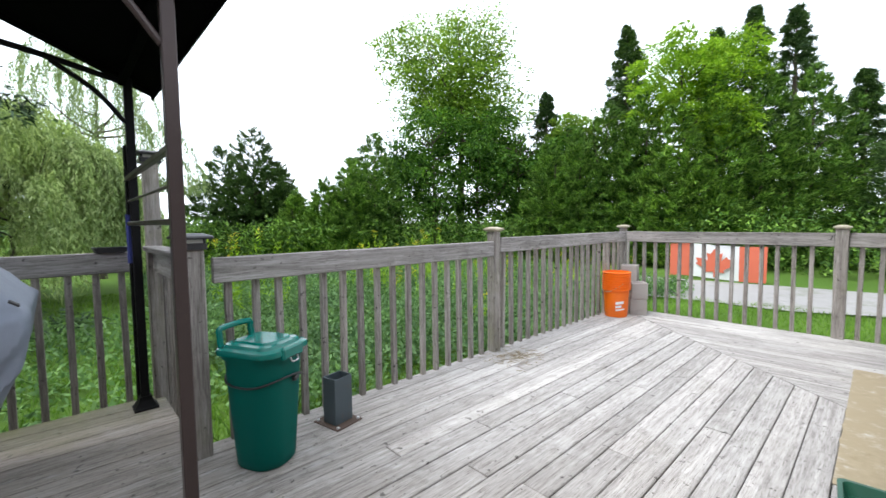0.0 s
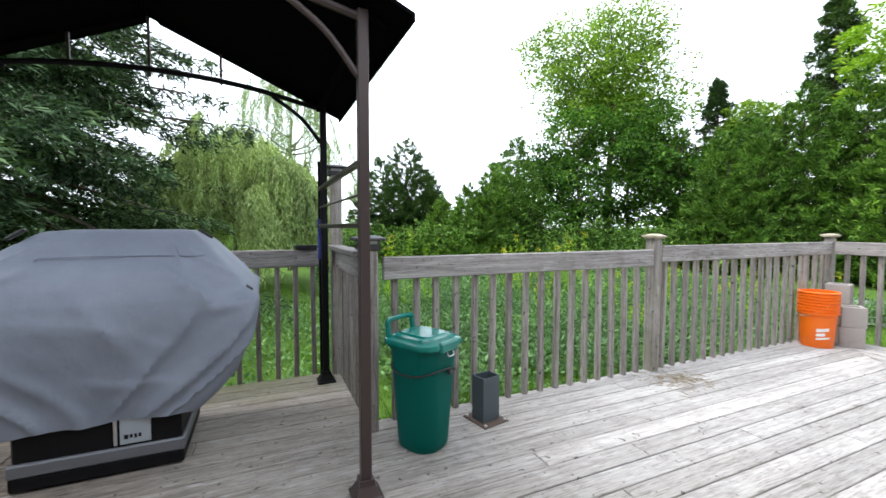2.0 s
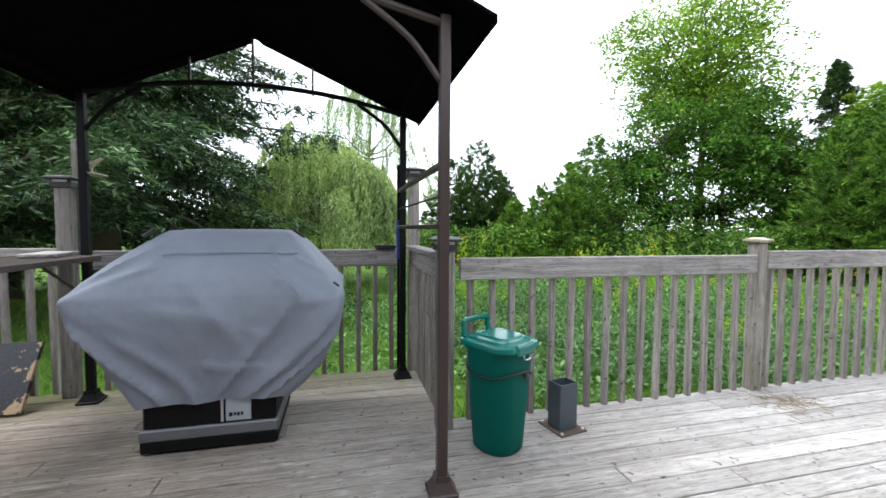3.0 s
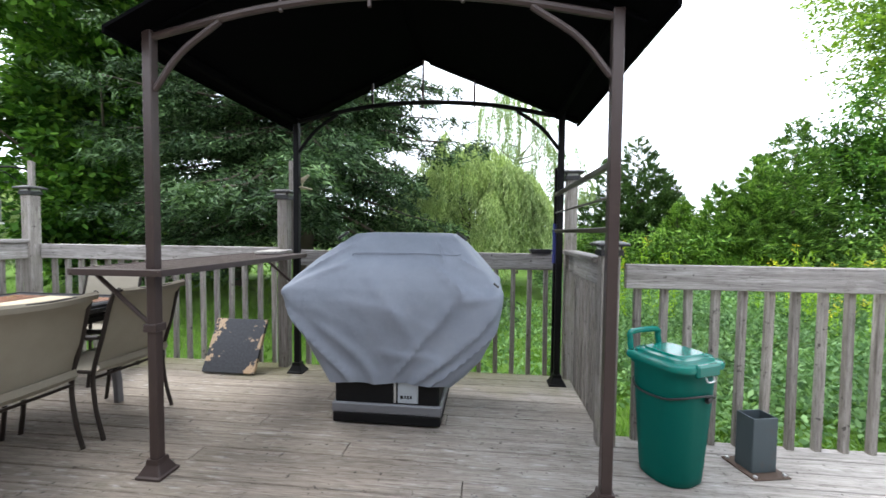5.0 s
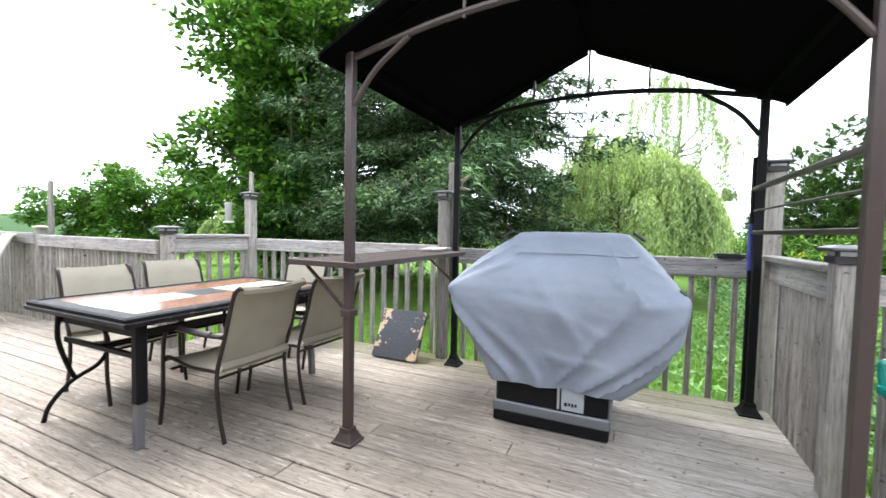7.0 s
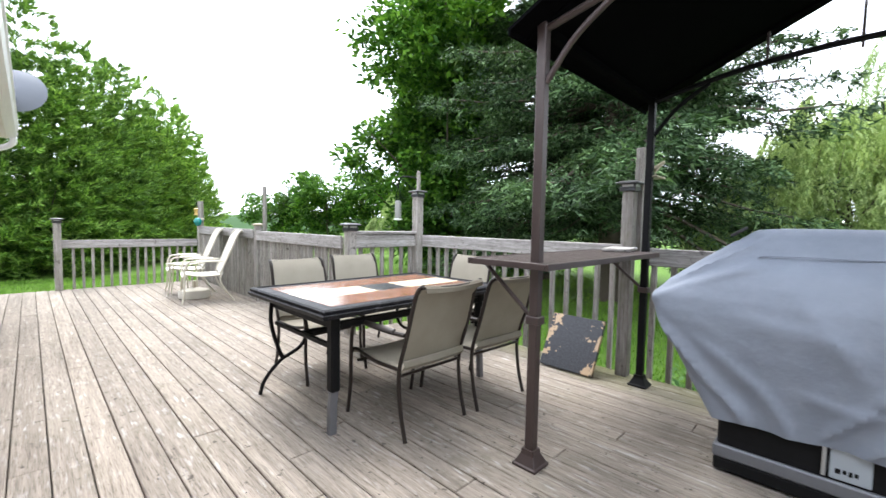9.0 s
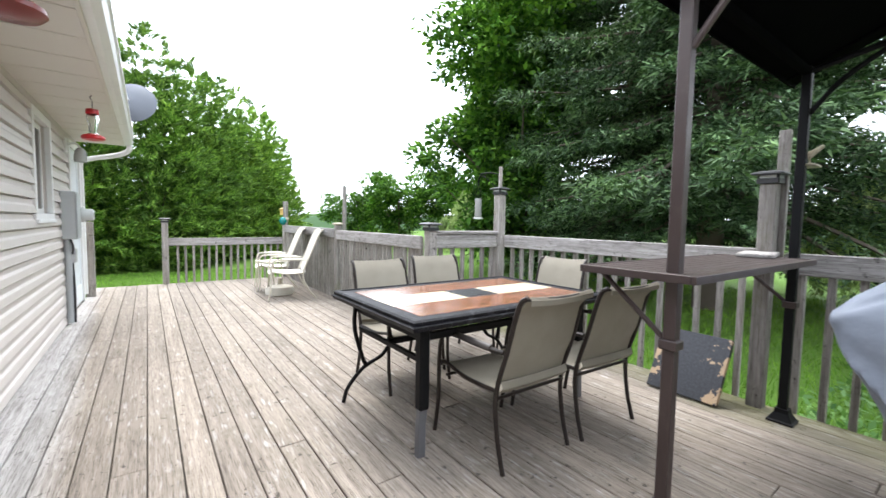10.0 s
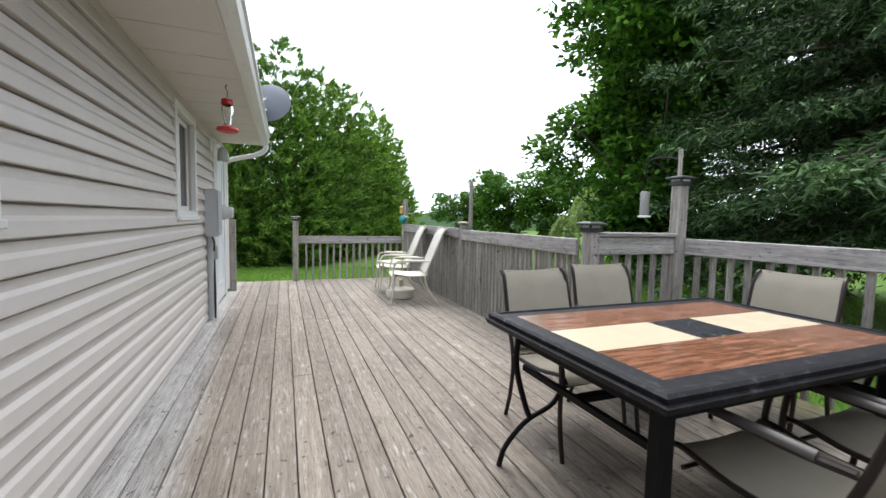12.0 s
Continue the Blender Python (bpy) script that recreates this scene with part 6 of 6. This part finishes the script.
deciduous(15, *stand(106.0, 20.6), 9.6, 2.4, 3.6, LIME_L, "bright yellow-green maple in the wood edge", 14, 380, 64, 0.16)
deciduous(16, *stand(118.6, 24), 8.8, 1.9, 3.0, ASH_L, "light green broadleaf tree in the wood edge", 9, 220, 60, 0.15)
for k, (bear, away, hh, rr) in enumerate(((122.5, 19.5, 5.6, 2.2), (118.8, 19.5, 6.0, 2.3), (115.2, 20, 7.4, 2.4), (111.2, 19.5, 7.2, 2.4), (107.4, 19, 6.6, 2.4), (103.4, 20, 7.8, 2.5), (99.2, 21, 8.6, 2.6), (95.2, 21.5, 8.0, 2.5))):
    cedar(90 + k, *stand(bear, away), hh, rr, CEDAR_L, "green cedar in the wood edge", 950, 36, 0.155)
cedar(21, *stand(87.5, 21), 6.6, 2.4, DARK_L, "dark cedar at the end of the wood", 700, 36, 0.15)
# willow behind the barbecue
willow(23, -12.9, -0.2, 5.2, 3.4, WILLOW_L, "pale green weeping willow on the lawn", 5200, 0.12, 0.85)
willow(24, -17.5, 1.6, 8.6, 3.6, WILLOW_L, "tall thin weeping willow behind the first", 900, 0.12, 1.2, 3.0)
# big spruce and maple to the south-west
spruce(25, -9.3, -4.2, 14.0, 4.7, SPRUCE_L, "huge dark blue-green spruce beside the deck", 330, 30, 20, 0.155, 2.2, 0.46)
spruce(26, -11.6, -7.4, 14.0, 4.8, SPRUCE_L, "huge dark blue-green spruce beside the deck", 210, 28, 17, 0.17, 1.9, 0.44)
deciduous(27, -10.7, -11.0, 11.6, 3.3, 1.0, MAPLE_L, "large deep green maple behind the spruces", 26, 1200, 64, 0.25, 0.85)
# cedar hedge past the end of the deck
for k, (hx, hy, hh) in enumerate(((5.4, -17.4, 7.4), (3.4, -17.6, 7.8), (1.7, -18.0, 8.0), (0.3, -18.3, 8.35), (-1.1, -20.2, 8.1), (-2.2, -21.7, 8.2), (-3.3, -23.2, 8.2), (-4.4, -24.8, 8.2), (-5.6, -26.8, 7.8))):
    cedar(30 + k, hx, hy, hh, 2.5, HEDGE_L, "tall dense green cedar in a row on the lawn", 1250, 40, 0.165, 0.5)
# far trees
for k, (fx, fy, fh, fr) in enumerate(((-17.0, -31.0, 5.6, 3.0), (-20.5, -29.5, 5.8, 3.0), (-15.2, -35.5, 4.8, 2.8), (-23.5, -27.0, 6.0, 3.2), (-25.5, -23.0, 6.2, 3.2), (-21.0, -20.5, 6.0, 3.0))):
    deciduous(50 + k, fx, fy, fh, fr, 0.3, MAPLE_L, "far green tree beyond the lawn", 10, 260, 40, 0.32)
willow(60, -13.2, -17.4, 3.6, 1.5, WILLOW_L, "small pale weeping willow on the far lawn", 500, 0.16, 0.7, 0.2)


# ---- low growth ----
def scatter(rng, n, x0, x1, y0, y1):
    return rng.uniform(x0, x1, n), rng.uniform(y0, y1, n)


def on_ground(x, y):
    return np.array([ground_z(a, b) for a, b in zip(x, y)])


def clear_of_deck(x, y):
    inside = ((x > MX - 0.05) & (y > SY - 0.05) & (y < NY + 0.05)) | ((x > WX - 0.05) & (x < MX) & (y > KY - 0.05) & (y < JY + 0.05)) | ((x > 0.9) & (y > -9) & (y < 8))
    return ~inside


def growth(name, label, category, P, D, L, W, mat, rng):
    ob = leaf_cloud(name, P, D, level_sides(rng, D, 0.5), L, W, mat, None, 4 if name == "weeds" else 3)
    return tagged(ob, label, category, kind="stuff")


rng = np.random.default_rng(77)
xs_, ys_ = [], []
for n, box in ((52000, (-13, -1.9, -9.5, 1.6)), (16000, (-5.5, -1.9, 1.0, 7.0)), (26000, (-5, 3.5, -16, -9.3)), (14000, (-3, 2.5, 6.4, 11)), (12000, (-16, -5, -17, -9))):
    x, y = scatter(rng, n, *box)
    ok = clear_of_deck(x, y)
    xs_.append(x[ok])
    ys_.append(y[ok])
x, y = np.concatenate(xs_), np.concatenate(ys_)
P = np.stack((x, y, on_ground(x, y) - 0.005), 1)
D = unit(rng.normal(size=P.shape) * 0.45 + np.array((0, 0, 1)))
growth("grass", "short green mown grass round the deck", "grass", P, D, 0.05 + 0.09 * rng.random(len(P)), 0.016, GRASS_L, rng)

# leafy weeds along the west side of the deck
n = 6400
x, y = scatter(rng, n, -12.5, -2.55, 1.9, 12.5)
ok = clear_of_deck(x, y) & (x < -2.7 - 0.25 * np.sin(y * 2.1) - 0.2 * rng.random(n))
x, y = x[ok], y[ok]
hgt = 0.08 + 0.16 * rng.random(len(x)) + 0.3 * np.clip((-x - 5) / 6, 0, 1)
C = np.stack((x, y, on_ground(x, y) + hgt), 1)
P, D = clumped(rng, C, 0.2 + 0.1 * rng.random(len(x)), 17, 0.8, 0.25, 0.7)
P[:, 2] = np.maximum(P[:, 2], GZ)
growth("weeds", "dense leafy green weeds beside the deck", "weeds", P, D, 0.045 + 0.065 * rng.random(len(P)), 0.05, WEED_L, rng)
# a thinner scatter of weeds on the lawn behind the barbecue
x, y = scatter(rng, 420, -9, -3.6, -1.5, 2.6)
C = np.stack((x, y, on_ground(x, y) + 0.1), 1)
P, D = clumped(rng, C, 0.14 + 0.1 * rng.random(len(x)), 14, 0.8, 0.3, 0.7)
growth("weeds", "scattered leafy weeds in the lawn", "weeds", P, D, 0.06 + 0.06 * rng.random(len(P)), 0.05, WEED_L, rng)


def tall_weeds(seed, n, box, tall, label):
    r = np.random.default_rng(seed)
    x, y = scatter(r, n, *box)
    z = on_ground(x, y)
    h = tall * (0.65 + 0.45 * r.random(n))
    m = 34
    s = np.broadcast_to(np.linspace(0.25, 1, m), (n, m))
    lean = r.normal(size=(n, 2)) * 0.1
    P = np.stack((x[:, None] + lean[:, :1] * s, y[:, None] + lean[:, 1:] * s, z[:, None] + h[:, None] * s), -1).reshape(-1, 3) + r.normal(size=(n * m, 3)) * 0.012
    D = unit(r.normal(size=P.shape) + np.array((0, 0, 0.5)))
    growth("goldenrod", label, "weeds", P, D, 0.09 + 0.06 * r.random(len(P)), 0.022, LIME_L, r)
    k = r.random(n) < 0.4
    C = np.stack((x + lean[:, 0], y + lean[:, 1], z + h), 1)[k]
    P, D = clumped(r, C, np.full(len(C), 0.07), 16, 0.5, 0.4, 1.2)
    growth("goldenrod_bloom", "yellow goldenrod flower heads over the weeds", "flowers", P, D, np.full(len(P), 0.035), 0.022, GOLD_L, r)


tall_weeds(81, 26, (-7.8, -6.6, 2.6, 3.6), 1.5, "tall yellow-green goldenrod stems behind the weeds")
tall_weeds(82, 22, (-8.0, -6.8, 5.5, 6.3), 1.45, "tall yellow-green goldenrod stems behind the weeds")
tall_weeds(84, 18, (-8.2, -7.0, 7.1, 7.8), 1.45, "tall yellow-green goldenrod stems behind the weeds")
tall_weeds(83, 120, (-11, -3.4, 5.5, 12), 0.8, "goldenrod stems scattered in the weeds")
# brush under the wood edge
x, y = [], []
for (ax, ay), (bx, by) in (((-21, 3.5), (-15.5, 9)), ((-15.5, 9.5), (-11, 16)), ((-12, 17.0), (2.5, 19.0)), ((-14, -8), (-11, -13)), ((-24, -1), (-19, 4))):
    q = rng.random(170)
    x.append(ax + (bx - ax) * q + rng.normal(size=170) * 0.7)
    y.append(ay + (by - ay) * q + rng.normal(size=170) * 0.7)
x, y = np.concatenate(x), np.concatenate(y)
C = np.stack((x, y, GZ + 0.2 + 1.7 * rng.random(len(x)) ** 1.4), 1)
P, D = clumped(rng, C, 0.35 + 0.35 * rng.random(len(x)), 64, 0.6, 0.1, 0.8)
growth("brush", "dark green brush under the wood's edge", "shrubs", P, D, 0.1 + 0.1 * rng.random(len(P)), 0.09, CEDAR_L, rng)
t = thing("iris_clump", (-2.22, 1.62, GZ), 0, "clump of long dark green leaves beside the deck", "plant")
D = unit(rng.normal(size=(70, 3)) * np.array((0.45, 0.45, 0.1)) + np.array((0, 0, 0.9)))
leaf_cloud("leaves", rng.normal(size=(70, 3)) * np.array((0.06, 0.06, 0.0)), D, sides(rng, D), 0.5 + 0.25 * rng.random(70), 0.035, MAPLE_L, t)


# ---- planks of the deck ----
def plank_mesh(q, z0, z1, c=0.004):
    """A board over four plan corners, its upper edges eased."""
    mid = Vector((sum(p[0] for p in q) / 4, sum(p[1] for p in q) / 4))
    ins = []
    for p in q:
        d = Vector(p) - mid
        ins.append((p[0] - math.copysign(c, d.x), p[1] - math.copysign(c, d.y)))
    v = [(x, y, z0) for x, y in q] + [(x, y, z1 - c) for x, y in q] + [(x, y, z1) for x, y in ins]
    f = [(8, 9, 10, 11)]
    for k in range(4):
        n = (k + 1) % 4
        f += [(k, n, 4 + n, 4 + k), (4 + k, 4 + n, 8 + n, 8 + k)]
    me = bpy.data.meshes.new("plank")
    me.from_pydata(v, [], f)
    return me


rng = random.Random(5)
PITCH, GAP, PX = 0.1425, 0.0055, EX - 0.017


def mitre(x):
    return NY - 0.07 - (x - MX) * 0.87


def lay(q, mat):
    dz = rng.uniform(-0.0025, 0.0015)
    me = plank_mesh(q, -0.036 + dz, dz)
    me.materials.append(mat)
    part("plank", me, mat, deck)


i = 0
while PX - i * PITCH > WX + 0.02:
    xr, xl = PX - i * PITCH - GAP / 2 if i else EX + 0.008, max(PX - (i + 1) * PITCH + GAP / 2, WX)
    if xl > MX - 0.05:
        y0, yr, yl = SY, mitre(xr), mitre(xl)
    else:
        y0, yr, yl = KY, JY, JY
    y = y0 + rng.uniform(2.2, 5.2)
    a = y0
    while True:
        last = y > min(yr, yl) - 0.9
        b = (yr - GAP, yl - GAP) if last else (y, y)
        lay([(xl, a), (xr, a), (xr, b[0]), (xl, b[1])], DECK_Y)
        if last:
            break
        a = y + 0.004
        y += rng.uniform(4.2, 4.9)
    i += 1
j = 0
while True:
    yt, yb = NY - j * PITCH - GAP / 2, NY - (j + 1) * PITCH + GAP / 2
    xa, xb = MX + (NY - 0.07 - yt) / 0.87 + GAP, MX + (NY - 0.07 - yb) / 0.87 + GAP
    if xb > EX - 0.05:
        break
    xa = max(xa, MX)
    lay([(xb, yb), (EX, yb), (EX, yt), (xa, yt)], DECK_X)
    j += 1

# ---- siding courses ----
LAP = 0.1205
PROFILE = [(-0.026, 0.0), (-0.028, 0.005), (-0.021, 0.056), (-0.008, 0.074), (-0.007, 0.109), (0.0085, 0.1095), (0.0085, 0.127)]


def course(a, b, z, lo=0.0, hi=0.127):
    """One lap of siding from a to b, cut off below lo and above hi where it meets a window."""
    cut = []
    for (d0, h0), (d1, h1) in zip(PROFILE, PROFILE[1:]):
        s0, s1 = max(h0, lo), min(h1, hi)
        if s1 > s0:
            for s in (s0, s1):
                p = (d0 + (d1 - d0) * (s - h0) / (h1 - h0), s)
                if not cut or abs(p[1] - cut[-1][1]) + abs(p[0] - cut[-1][0]) > 0.0005:
                    cut.append(p)
    ring = [(0.009, cut[0][1])] + cut + [(0.009, cut[-1][1])]
    return Form().loft([[(HX + d, yv, z + h) for d, h in ring] for yv in (a, b)])


z = 0.0215
while z < EAVE - 0.07:
    spans, y = [], HS + 0.076
    for c in sorted([(w[0] - 0.071, w[1] + 0.071, w[2] - 0.088, w[3] + 0.071) for w in WINS] + [(DOOR[0] - 0.081, DOOR[1] + 0.081, -0.1, DOOR[3] + 0.081)]):
        if c[2] < z + 0.12 and c[3] > z:
            spans.append((y, c[0], 0.0, 0.127))
            if c[2] > z + 0.012:
                spans.append((c[0], c[1], 0.0, c[2] - z))
            if c[3] < z + 0.108:
                spans.append((c[0], c[1], c[3] - z, 0.127))
            y = c[1]
    spans.append((y, HN, 0.0, 0.127))
    for a, b, lo, hi in spans:
        part("siding_panel", course(a, b, z, lo, hi), SIDING, wall)
    z += LAP

# ---- nail heads, two to every board and joist ----
g = Form()
joist = SY + 0.1
while joist < NY - 0.1:
    i = 0
    while PX - i * PITCH > WX + 0.02:
        xc = PX - (i + 0.5) * PITCH
        if joist < (mitre(xc) - 0.05 if xc > MX else JY) and (xc > MX or joist > KY):
            for d in (-0.042, 0.042):
                cx, cy, r = xc + d + rng.uniform(-0.006, 0.006), joist + rng.uniform(-0.008, 0.008), rng.uniform(0.003, 0.0055)
                g.add([(cx + r * math.cos(a), cy + r * math.sin(a), 0.0022) for a in (0, 1.26, 2.51, 3.77, 5.03)], [(0, 1, 2, 3, 4)])
        i += 1
    joist += 0.406
tagged(part("nail_head", g, JOIST, deck), kind="stuff")
